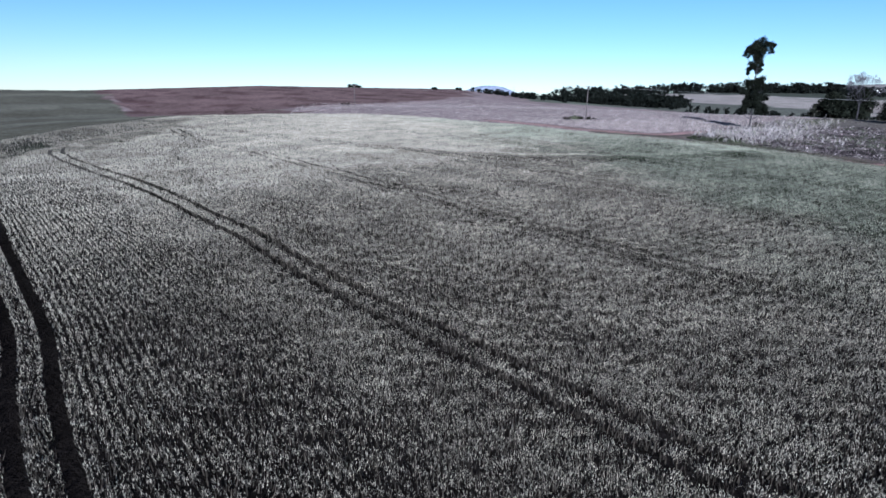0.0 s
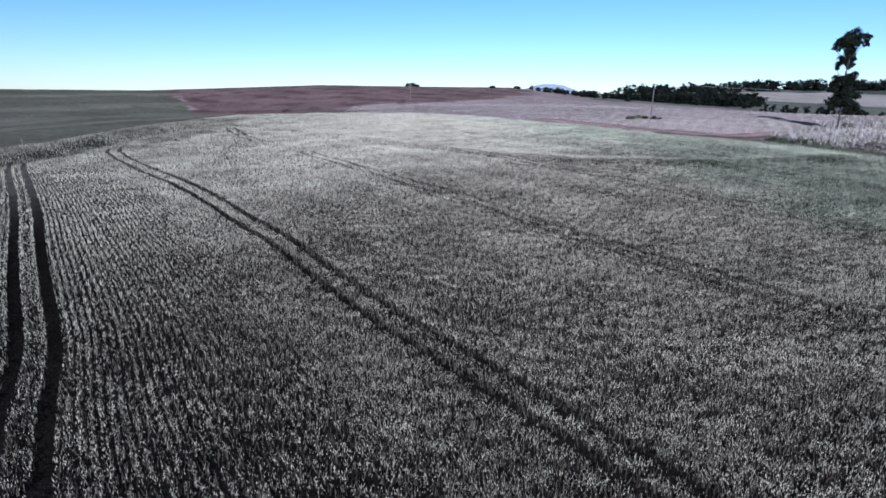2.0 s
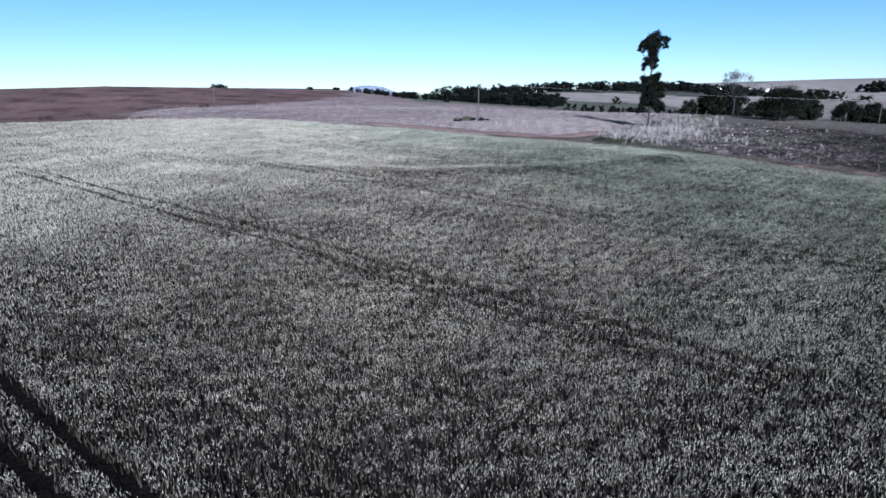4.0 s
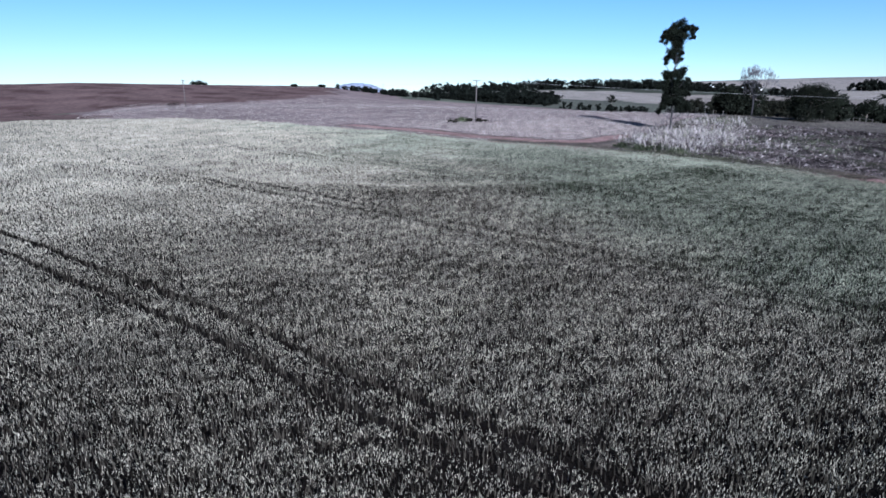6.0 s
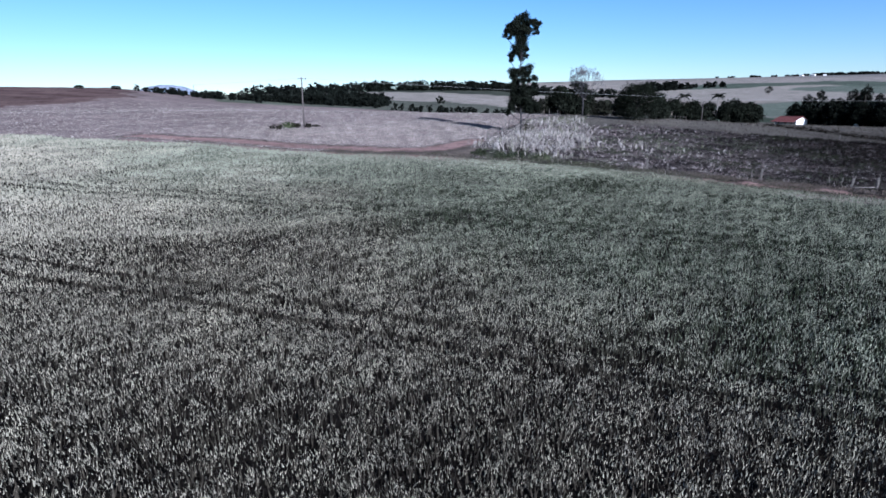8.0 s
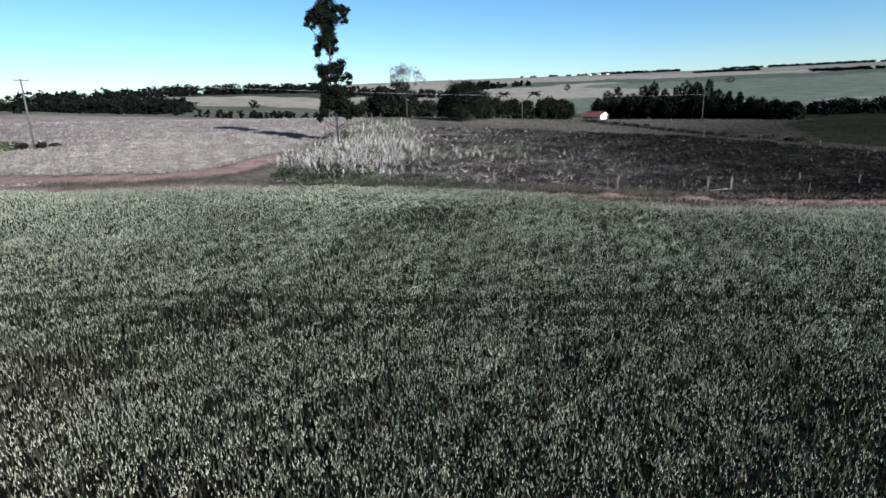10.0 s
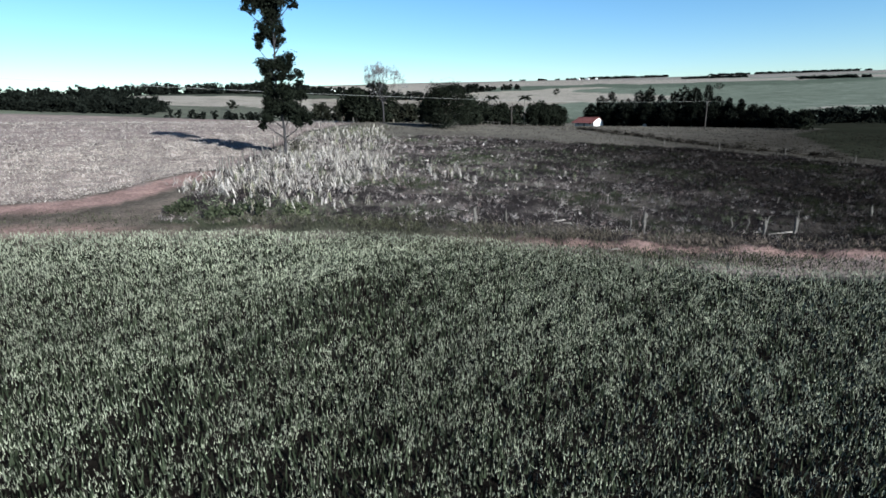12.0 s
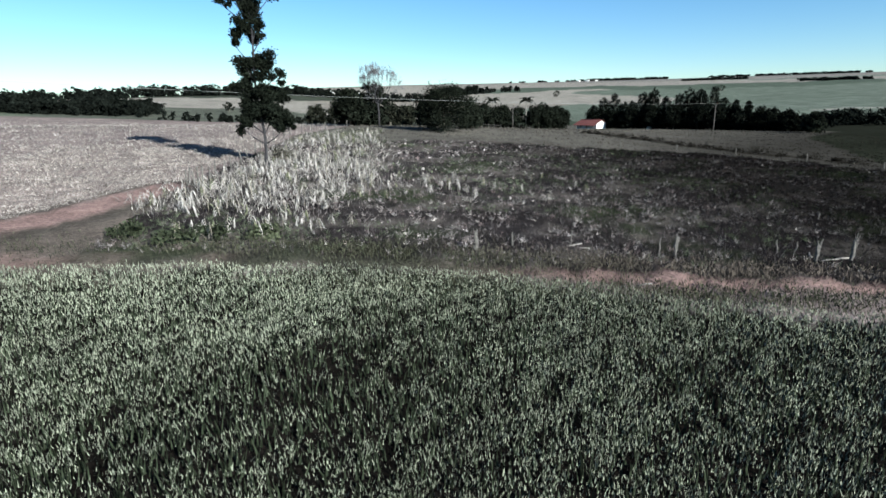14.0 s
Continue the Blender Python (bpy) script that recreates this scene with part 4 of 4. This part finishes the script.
for i, (x, y, h, w, c) in enumerate([(88, 140, 2.2, 1.8, (0.06, 0.055, 0.045)), (46.6, 164.2, 1.0, 1.7, (0.05, 0.062, 0.03)), (43.8, 163, 0.5, 1.5, (0.018, 0.016, 0.013)), (51.0, 165.0, 0.9, 0.8, (0.018, 0.016, 0.013)), (48.6, 165.2, 0.9, 0.9, (0.02, 0.018, 0.014)), (53, 166, 0.3, 1.0, (0.03, 0.026, 0.022)), (-34, 279, 2.2, 3.2, (0.016, 0.012, 0.011)),
                                     (-62, 225, 1.0, 3.4, (0.035, 0.025, 0.022)), (-70, 214, 0.9, 2.4, (0.035, 0.025, 0.022)), (62, 117, 0.8, 1.3, (0.036, 0.042, 0.026)), (64, 116, 0.9, 1.4, (0.036, 0.042, 0.026)), (67, 114, 0.7, 1.2, (0.05, 0.056, 0.034)), (61, 121, 0.8, 1.2, (0.036, 0.042, 0.026)),
                                     (-79, 119, 0.9, 2.6, (0.03, 0.034, 0.024)), (-78, 114, 0.8, 2.2, (0.03, 0.034, 0.024)), (-75.5, 97, 0.5, 1.4, (0.03, 0.03, 0.024)), (-74, 100, 0.5, 1.6, (0.03, 0.03, 0.024)), (-72.5, 103, 0.5, 1.4, (0.03, 0.03, 0.024)), (-62, 118, 0.8, 0.6, (0.03, 0.03, 0.02))]):
    shrub(x, y, h, w, c, 330 + i, "shrub", "small weedy shrub on open ground", "scattered shrubs")


# ---- farmhouse ----
def farmhouse():
    x, y = 311, 189
    t = thing("farmhouse", (x, y, ground_at(x, y) - 0.1), "small white farmhouse with a red clay tile roof", "house")
    t.rotation_euler = (0, 0, math.atan2(0.94, 0.35))
    L, W, H, R = 13.0, 6.4, 2.9, 1.5
    bm = bmesh.new()
    for lo, hi in (((0, -W / 2, 0), (L, -W / 2 + 0.2, H)), ((0, W / 2 - 0.2, 0), (L, W / 2, H)), ((0, -W / 2 + 0.2, 0), (0.2, W / 2 - 0.2, H)), ((L - 0.2, -W / 2 + 0.2, 0), (L, W / 2 - 0.2, H))):
        box(bm, lo, hi)
    part("wall", bm, PLASTER, t)
    for xx in (0.0, L - 0.2):
        bm = bmesh.new()
        vs = [bm.verts.new(p) for a in (xx, xx + 0.2) for p in ((a, -W / 2, H), (a, W / 2, H), (a, 0, H + R))]
        for f in ((0, 1, 2), (5, 4, 3), (0, 3, 4, 1), (1, 4, 5, 2), (2, 5, 3, 0)):
            bm.faces.new([vs[i] for i in f])
        bmesh.ops.recalc_face_normals(bm, faces=bm.faces)
        part("gable", bm, PLASTER, t, "white plastered gable")
    for sg in (-1, 1):
        bm = bmesh.new()
        k = 26
        for i in range(k):
            a, b = -0.5 + (L + 1) * i / k, -0.5 + (L + 1) * (i + 0.92) / k
            lift = 0.05 if i % 2 else 0.0
            e = 1.16 if sg < 0 else 1.75
            vs = [bm.verts.new(p) for p in ((a, 0, H + R + 0.06 + lift), (b, 0, H + R + 0.06 + lift), (b, sg * W / 2 * e, H + R - R * e + 0.06 + lift), (a, sg * W / 2 * e, H + R - R * e + 0.06 + lift))]
            ws = [bm.verts.new(v.co - Vector((0, 0, 0.12))) for v in vs]
            bm.faces.new(vs)
            bm.faces.new(ws[::-1])
            for j in range(4):
                bm.faces.new((vs[j], ws[j], ws[(j + 1) % 4], vs[(j + 1) % 4]))
        bmesh.ops.recalc_face_normals(bm, faces=bm.faces)
        part("roof", bm, TILE, t, "red clay tile roof slope")
    bm = bmesh.new()
    tube(bm, [(-0.5, 0, H + R + 0.12), (L + 0.5, 0, H + R + 0.12)], [0.13, 0.13], 8)
    part("ridge", bm, TILE, t)
    for xx in (2.0, 6.0, 10.0):
        bm = bmesh.new()
        if xx == 6.0:
            box(bm, (xx, W / 2 - 0.02, 0.05), (xx + 0.9, W / 2 + 0.05, 2.1), 0.01)
            part("door", bm, DARK_WOOD, t)
        else:
            box(bm, (xx, W / 2 - 0.02, 1.0), (xx + 1.2, W / 2 + 0.05, 2.1), 0.01)
            w = part("window", bm, DARK_WOOD, t)
            bm = bmesh.new()
            box(bm, (xx + 0.1, W / 2 + 0.03, 1.1), (xx + 1.1, W / 2 + 0.058, 2.0))
            part("pane", bm, GLASS, w)
    for xx in (0.3, 4.2, 8.6, 12.6):
        bm = bmesh.new()
        box(bm, (xx - 0.08, W / 2 * 1.6, 0), (xx + 0.08, W / 2 * 1.6 + 0.16, H - R * 0.62), 0.01)
        part("porch_post", bm, OLD_WOOD, t)


farmhouse()


# ---- power line ----
def power_pole(x, y, h, turn, arms=1, lean=0.0, group="power line"):
    t = thing("power_pole", (x, y, ground_at(x, y) - 0.2), "weathered power pole with a wooden crossarm and insulators", "power pole", group)
    t.rotation_euler = (lean, 0, turn)
    bm = bmesh.new()
    tube(bm, [(0, 0, 0), (0, 0, h * 0.5), (0, 0, h)], [0.17, 0.14, 0.10], 10)
    part("pole", bm, CONCRETE, t)
    for k in range(arms):
        z = h - 0.25 - 0.9 * k
        bm = bmesh.new()
        box(bm, (-1.05, -0.16, z - 0.06), (1.05, -0.05, z + 0.06), 0.01)
        arm = part("crossarm", bm, OLD_WOOD, t)
        for xx in (-0.95, -0.35, 0.95):
            bm = bmesh.new()
            tube(bm, [(xx, -0.1, z + 0.05), (xx, -0.1, z + 0.12), (xx, -0.1, z + 0.16), (xx, -0.1, z + 0.24), (xx, -0.1, z + 0.28)], [0.025, 0.03, 0.07, 0.06, 0.03], 8)
            part("insulator", bm, CERAMIC, arm)
        bm = bmesh.new()
        for sg in (-1, 1):
            tube(bm, [(0.02 * sg, -0.12, z - 0.75), (0.62 * sg, -0.12, z - 0.06)], [0.02, 0.02], 5)
        part("brace", bm, METAL, arm)
    return t


def wire(a, b, sag, label="bare power line cable between poles"):
    a, b = Vector(a), Vector(b)
    cu = bmesh.new()
    pts = [a.lerp(b, i / 30) - Vector((0, 0, sag * 4 * (i / 30) * (1 - i / 30))) for i in range(31)]
    base = Vector(pts[0])
    t = new("power_cable")
    t.location = base
    tagged(t, label, "cable", "power cables")
    tube(cu, [p - base for p in pts], [0.016] * 31, 5)
    part("strand", cu, CABLE, t)


POLES = [(-30, 281, 10.4, 2, 0.0), (50.0, 164.5, 9.9, 1, 0.02), (247.5, 124.7, 9.7, 1, 0.0)]
for (x, y, h, arms, lean) in POLES:
    power_pole(x, y, h, 0.9 if x < 0 else (0.35 if x < 100 else 1.0), arms, lean)
power_pole(218, 184, 8.2, 0.6)
power_pole(92, 520, 9.0, 0.6)
tops = [Vector((x, y, ground_at(x, y) + h - 0.25)) for x, y, h, *_ in POLES]
for off in (0.9,):
    o = Vector((0.3 * off, off * 0.95, 0))
    wire(tops[0] + o, tops[1] + o, 2.2)
    wire(tops[1] + o, tops[2] + o, 1.2 + 0.15 * off)
    wire(tops[2] + o, Vector((215, -60, 10.0)) + o, 1.6)


# ---- fence and old posts ----
def fence_post(x, y, h, seed):
    g = random.Random(seed)
    t = thing("fence_post", (x, y, ground_at(x, y) - 0.15), "weathered grey wooden fence post", "post", "fence by the maize")
    bm = bmesh.new()
    tube(bm, [(0, 0, 0), (g.uniform(-.05, .05), g.uniform(-.05, .05), h * 0.5), (g.uniform(-.12, .12), g.uniform(-.12, .12), h), (0.02, 0.01, h + 0.05)], [0.09, 0.085, 0.075, 0.03], 7)
    part("post", bm, OLD_WOOD, t)


line = curve([(71.5, 132.5), (80, 138.5), (111, 168.5), (150, 188)], 24)
for i, (x, y) in enumerate(line[::1]):
    fence_post(x + 0.3 * math.sin(i * 3.1), y, 1.75 + 0.25 * math.sin(i * 2.3), i)


def old_stump(x, y, forks, seed, label):
    """A gnarled trunk remnant: forks are (lean x, lean y, height, radius)."""
    g = random.Random(seed)
    t = thing("dead_stump", (x, y, ground_at(x, y) - 0.15), label, "stump", "old fence stumps")
    for lx, ly, h, r in forks:
        bm = bmesh.new()
        pts, rad = [], []
        for i in range(7):
            f = i / 6
            pts.append((0.55 * lx * f + g.uniform(-.05, .05), 0.55 * ly * f + g.uniform(-.05, .05), h * f))
            rad.append(0.62 * r * (1.25 - 0.55 * f) * g.uniform(0.85, 1.15))
        rad[-1] = r * 0.3
        tube(bm, pts, rad, 8)
        part("stem", bm, OLD_WOOD, t)


F = "pale forked dead stump beside the dirt lane"
P = "short grey wooden post among dry weeds"
for i, (x, y, forks, lb) in enumerate([
        (75, 102, [(0.1, 0.0, 1.7, 0.17), (-0.25, 0.1, 1.6, 0.12), (-0.5, 0.2, 0.7, 0.09)], F), (78, 101, [(0.05, 0, 1.15, 0.09)], P), (81, 98, [(0.1, -0.05, 1.25, 0.09)], P),
        (84, 92.7, [(0.0, 0.0, 1.35, 0.1)], P), (84.6, 91.8, [(0.05, 0.05, 1.7, 0.15), (0.25, -0.2, 1.55, 0.12)], F), (90.8, 86.4, [(0.05, 0.1, 1.2, 0.1)], P), (91.6, 85.4, [(0.25, -0.35, 1.15, 0.09)], P),
        (91.2, 84, [(0.1, -0.1, 1.3, 0.19), (0.3, -0.4, 1.7, 0.1), (0.05, 0.0, 1.6, 0.1)], F), (93, 82, [(0.0, 0.0, 1.7, 0.2), (0.15, -0.25, 2.3, 0.08), (0.45, -0.35, 1.5, 0.08)], F),
        (107, 85, [(0.1, 0, 0.8, 0.1)], P), (108, 77, [(0.1, 0.1, 1.1, 0.12), (-0.3, 0.2, 0.9, 0.1)], P), (111, 71, [(0.2, -0.2, 1.2, 0.12), (-0.2, -0.1, 0.9, 0.1)], P), (98, 75, [(0.1, -0.1, 1.3, 0.11)], P)]):
    old_stump(x, y, forks, 40 + i, lb)


def fallen_log(x, y, length, turn, r):
    t = thing("fallen_log", (x, y, ground_at(x, y) + r * 1.6), "bleached fallen log lying in weeds", "log", "fallen logs")
    t.rotation_euler = (0, 0, turn)
    bm = bmesh.new()
    tube(bm, [(-length / 2, 0, 0), (0, 0.06, 0.05), (length / 2, -0.05, 0.1)], [r, r * 0.9, r * 0.6], 8)
    part("trunk", bm, PALE_BARK, t)


for x, y, l, a, r in [(91.6, 83.2, 1.2, -0.9, 0.06), (92.6, 82.5, 0.8, -1.0, 0.09), (92, 84.4, 1.0, 0.3, 0.06), (80.7, 97.6, 1.4, -0.5, 0.06), (80.4, 96.9, 1.1, -1.2, 0.05), (76.5, 91.2, 0.7, -0.9, 0.06)]:
    fallen_log(x, y, l, a, r)


for i, (x, y) in enumerate([(141, 127), (148.5, 119.5), (156.5, 111.5), (160.5, 102), (163.5, 91), (163, 80)]):
    fence_post(x, y, 1.5, 90 + i)


def yard_fence():
    a, b = Vector((165, 182, 0)), Vector((166.5, 157, 0))
    t = thing("yard_fence", (a.x, a.y, ground_at(a.x, a.y)), "grey wooden post and rail fence at the farmyard edge", "fence")
    base = Vector((a.x, a.y, ground_at(a.x, a.y)))
    tops = []
    for i in range(15):
        p = a.lerp(b, i / 14)
        z = ground_at(p.x, p.y)
        q = Vector((p.x, p.y, z)) - base
        tops.append(q)
        bm = bmesh.new()
        box(bm, (q.x - 0.05, q.y - 0.07, q.z - 0.2), (q.x + 0.05, q.y + 0.07, q.z + 1.2), 0.02)
        part("post", bm, OLD_WOOD, t)
    bm = bmesh.new()
    tube(bm, [q + Vector((0.1, 0, 1.0)) for q in tops], [0.05] * len(tops), 5)
    part("rail", bm, OLD_WOOD, t)


yard_fence()


def thin_pole(x, y, h):
    t = thing("thin_pole", (x, y, ground_at(x, y) - 0.2), "thin leaning wooden pole beyond the wheat", "pole")
    bm = bmesh.new()
    tube(bm, [(0, 0, 0), (-0.2, 0, h * 0.5), (-0.5, 0.05, h)], [0.09, 0.08, 0.06], 7)
    part("pole", bm, OLD_WOOD, t)


thin_pole(-76, 95, 4.9)


# ---- dead maize ----
def maize(seed):
    g = np.random.default_rng(seed)
    t = thing("maize_plant", (0, 0, -50), "bleached dry maize plant with hanging leaves", "maize plant", "standing dead maize")
    h = g.uniform(1.15, 1.6)
    bm = bmesh.new()
    lean = g.uniform(-0.15, 0.15, 2)
    tube(bm, [(0, 0, 0), (lean[0] * 0.4, lean[1] * 0.4, h * 0.5), (lean[0], lean[1], h)], [0.022, 0.02, 0.01], 5)
    part("stalk", bm, STRAW_PLAIN, t)
    v, f, c = [], [], []
    for i in range(11):
        z0 = h * (0.18 + 0.78 * i / 11)
        a = i * math.pi + g.uniform(-0.6, 0.6)
        L, w = g.uniform(0.5, 0.85), g.uniform(0.07, 0.12)
        d, q = np.array([math.cos(a), math.sin(a), 0]), np.array([-math.sin(a), math.cos(a), 0])
        prev = None
        col = (np.array([0.19, 0.2, 0.12]) if seed % 4 == 3 else np.array([0.46, 0.425, 0.4])) * g.uniform(0.3, 1.2)
        for k in range(5):
            s = k / 4
            p = np.array([lean[0], lean[1], 0]) * (z0 / h) + d * L * (s - 0.35 * s * s) + np.array([0, 0, z0 + 0.35 * L * s - 1.15 * L * s * s])
            p[2] = max(p[2], 0.05)
            ww = q * w * (0.5 - 0.45 * s ** 2)
            m = len(v)
            v += [p - ww, p + ww]
            c += [col, col]
            if k:
                f.append((m - 2, m - 1, m + 1, m))
    part_mesh("leaves", raw_mesh("leaves", np.array(v), np.array(f), STRAW, np.array(c)), t, "curled dry leaves")
    return t


STRAW_PLAIN = surface("straw_stalk", [(0.24, 0.21, 0.17), (0.34, 0.3, 0.25)], 4.0, 40.0, 0.8, 0.2)
kinds = [maize(500 + i) for i in range(8)]
g = np.random.default_rng(91)
spots = []
while len(spots) < 290:
    x, y = g.uniform(60, 131), g.uniform(114, 169)
    near = math.hypot(x - 70, y - 124)
    if inside(np.array([x]), np.array([y]), CORN)[0] and g.random() < (1.0 if near < 26 else 0.42):
        spots.append((x, y))
for _ in range(46):
    u, w = g.uniform(0, 1), g.normal(0, 3.5)
    spots.append((84 + 24 * u + 0.6 * w, 121 - 12 * u + w))
spots += [(62 + 12 * u, 120 - 0.35 * 12 * u - 4.5 * g.random()) for u in g.random(30)]
for i, (x, y) in enumerate(spots):
    m = Matrix.Translation((x, y, ground_at(x, y) - 0.05)) @ Euler((g.normal(0, 0.08), g.normal(0, 0.08), g.uniform(0, 6.3))).to_matrix().to_4x4()
    if i < len(kinds):
        kinds[i].matrix_basis = m
    else:
        c = copy_thing(kinds[i % 8], m)
        s = g.uniform(0.75, 1.15) * (1.0 if i < 290 else 0.8)
        c.scale = (s, s, s)


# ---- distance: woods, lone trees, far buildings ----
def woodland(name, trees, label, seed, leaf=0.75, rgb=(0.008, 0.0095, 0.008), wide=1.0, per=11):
    g = np.random.default_rng(seed)
    cl = []
    for x, y, h in trees:
        z = ground_at(x, y)
        for k in range(9):
            f = (k + 0.5) / 9
            cl.append((x + g.normal(0, h * 0.17 * wide), y + g.normal(0, h * 0.17 * wide), z + h * (0.06 + 0.84 * f), h * 0.17 * g.uniform(0.7, 1.3) * wide ** 0.5))
    me = leaves_mesh(name, cl, per, leaf * 1.3, rgb, seed, 0.85 / wide ** 0.5)
    return tagged(new(name, me), label, "woodland", kind="stuff")


def strip(a, b, n, deep, h, seed):
    g = np.random.default_rng(seed)
    return [(a[0] + (b[0] - a[0]) * u + g.normal(0, deep), a[1] + (b[1] - a[1]) * u + g.normal(0, deep), h * g.uniform(0.6, 1.15)) for u in np.linspace(0, 1, n)]


woodland("near_wood", strip((150, 490), (214, 467), 70, 11, 9, 1) + strip((100, 520), (150, 490), 50, 9, 5.5, 2) + strip((66, 545), (100, 520), 34, 6, 4.5, 3) + strip((170, 505), (240, 490), 60, 12, 11, 8), "dark wood on the crest behind the stubble", 1, wide=1.6, per=17)
woodland("hedge", strip((214, 420), (300, 330), 50, 6, 5, 4) + strip((300, 330), (260, 290), 26, 5, 6, 5), "low dark hedge below the far field", 2, 0.6)
woodland("far_wood", strip((400, 940), (650, 830), 130, 16, 15, 6) + strip((650, 830), (800, 700), 70, 16, 14, 7) + strip((240, 900), (400, 940), 70, 16, 14, 9), "long dark wood along the far ridge", 3, 1.4, wide=1.7)
woodland("valley_trees", strip((545, 116), (560, 40), 30, 7, 7, 10) + strip((505, 128), (515, 20), 54, 8, 10, 19) + strip((430, 128), (560, 150), 10, 8, 5, 13), "dark trees in the valley bottom", 4, 0.9, wide=1.8)
woodland("hill_wood", strip((1010, 800), (1120, 810), 40, 12, 17, 11) + strip((1180, 800), (1240, 770), 10, 10, 12, 12), "plantation block on the far hillside", 5, 2.0)
woodland("skyline_wood", strip((2250, 1060), (2440, 790), 80, 20, 8, 14) + strip((2450, 600), (2560, 150), 100, 20, 6.5, 15) + strip((2080, 1270), (2250, 1060), 14, 20, 6, 18) + strip((1900, 560), (1960, 420), 40, 14, 6, 16) + strip((1700, 240), (1690, 120), 40, 14, 6, 17), "dark woods along the hill skyline", 6, 2.6, wide=3.2, per=10)
for i, (x, y, h, w) in enumerate([(315, 520, 9, 4.5), (-57, 545, 2.0, 6), (19, 536, 2, 2.6), (42, 534, 2, 3), (1240, 330, 14, 9), (1010, 560, 14, 7)]):
    broad_tree("lone_tree", (x, y), h, w, "lone dark tree standing in a far field", 400 + i, DARK, 0.15, 14, 40, 0.7, group="far lone trees")


def far_house(x, y, l, w, h, a):
    t = thing("far_house", (x, y, ground_at(x, y) - 0.3), "small white building far off among trees", "house", "far buildings")
    t.rotation_euler = (0, 0, a)
    bm = bmesh.new()
    box(bm, (-l / 2, -w / 2, 0), (l / 2, w / 2, h), 0.05)
    part("wall", bm, PLASTER, t)
    bm = bmesh.new()
    vs = [bm.verts.new(p) for xx in (-l / 2 - 0.3, l / 2 + 0.3) for p in ((xx, -w / 2 - 0.4, h + 0.02), (xx, w / 2 + 0.4, h + 0.02), (xx, 0, h + w * 0.25))]
    for f in ((0, 1, 2), (5, 4, 3), (0, 3, 4, 1), (1, 4, 5, 2), (2, 5, 3, 0)):
        bm.faces.new([vs[i] for i in f])
    bmesh.ops.recalc_face_normals(bm, faces=bm.faces)
    part("roof", bm, PLASTER, t)


for i, (x, y) in enumerate([(770, 905), (795, 900), (815, 880), (842, 868), (2100, 1010), (2125, 985), (2150, 960)]):
    far_house(x, y, 9 + 2 * (i % 3), 6, 4 + (i % 2), 0.3 * i)
far_house(314, 167, 2.0, 1.6, 1.4, 0.4)


def far_hill():
    """A single hill far beyond the plain, its blue haze put into the colour."""
    bm = bmesh.new()
    n = 24
    rows = []
    for k, (r, f) in enumerate([(1.0, 0.0), (0.72, 0.45), (0.42, 0.85), (0.15, 1.0)]):
        rows.append([bm.verts.new((230 * r * math.cos(2 * math.pi * i / n) * (1 + 0.12 * math.sin(3 * i)), 150 * r * math.sin(2 * math.pi * i / n), 60 * f + 4 * math.sin(2.3 * i + k) * f)) for i in range(n)])
    for a, b in zip(rows, rows[1:]):
        for i in range(n):
            bm.faces.new((a[i], a[(i + 1) % n], b[(i + 1) % n], b[i])).smooth = True
    bm.faces.new(rows[-1])
    me = bpy.data.meshes.new("backdrop_hill")
    bm.to_mesh(me)
    bm.free()
    me.materials.append(surface("hazed_hill", [(0.16, 0.19, 0.24), (0.2, 0.23, 0.29)], 0.01, 0.05, 0.95, 0.0))
    ob = new("backdrop_hill", me)
    ob.location = (580, 4250, 65)
    tagged(ob, "hill far beyond the plain, haze painted in blue-grey", "hill", kind="structure")


far_hill()
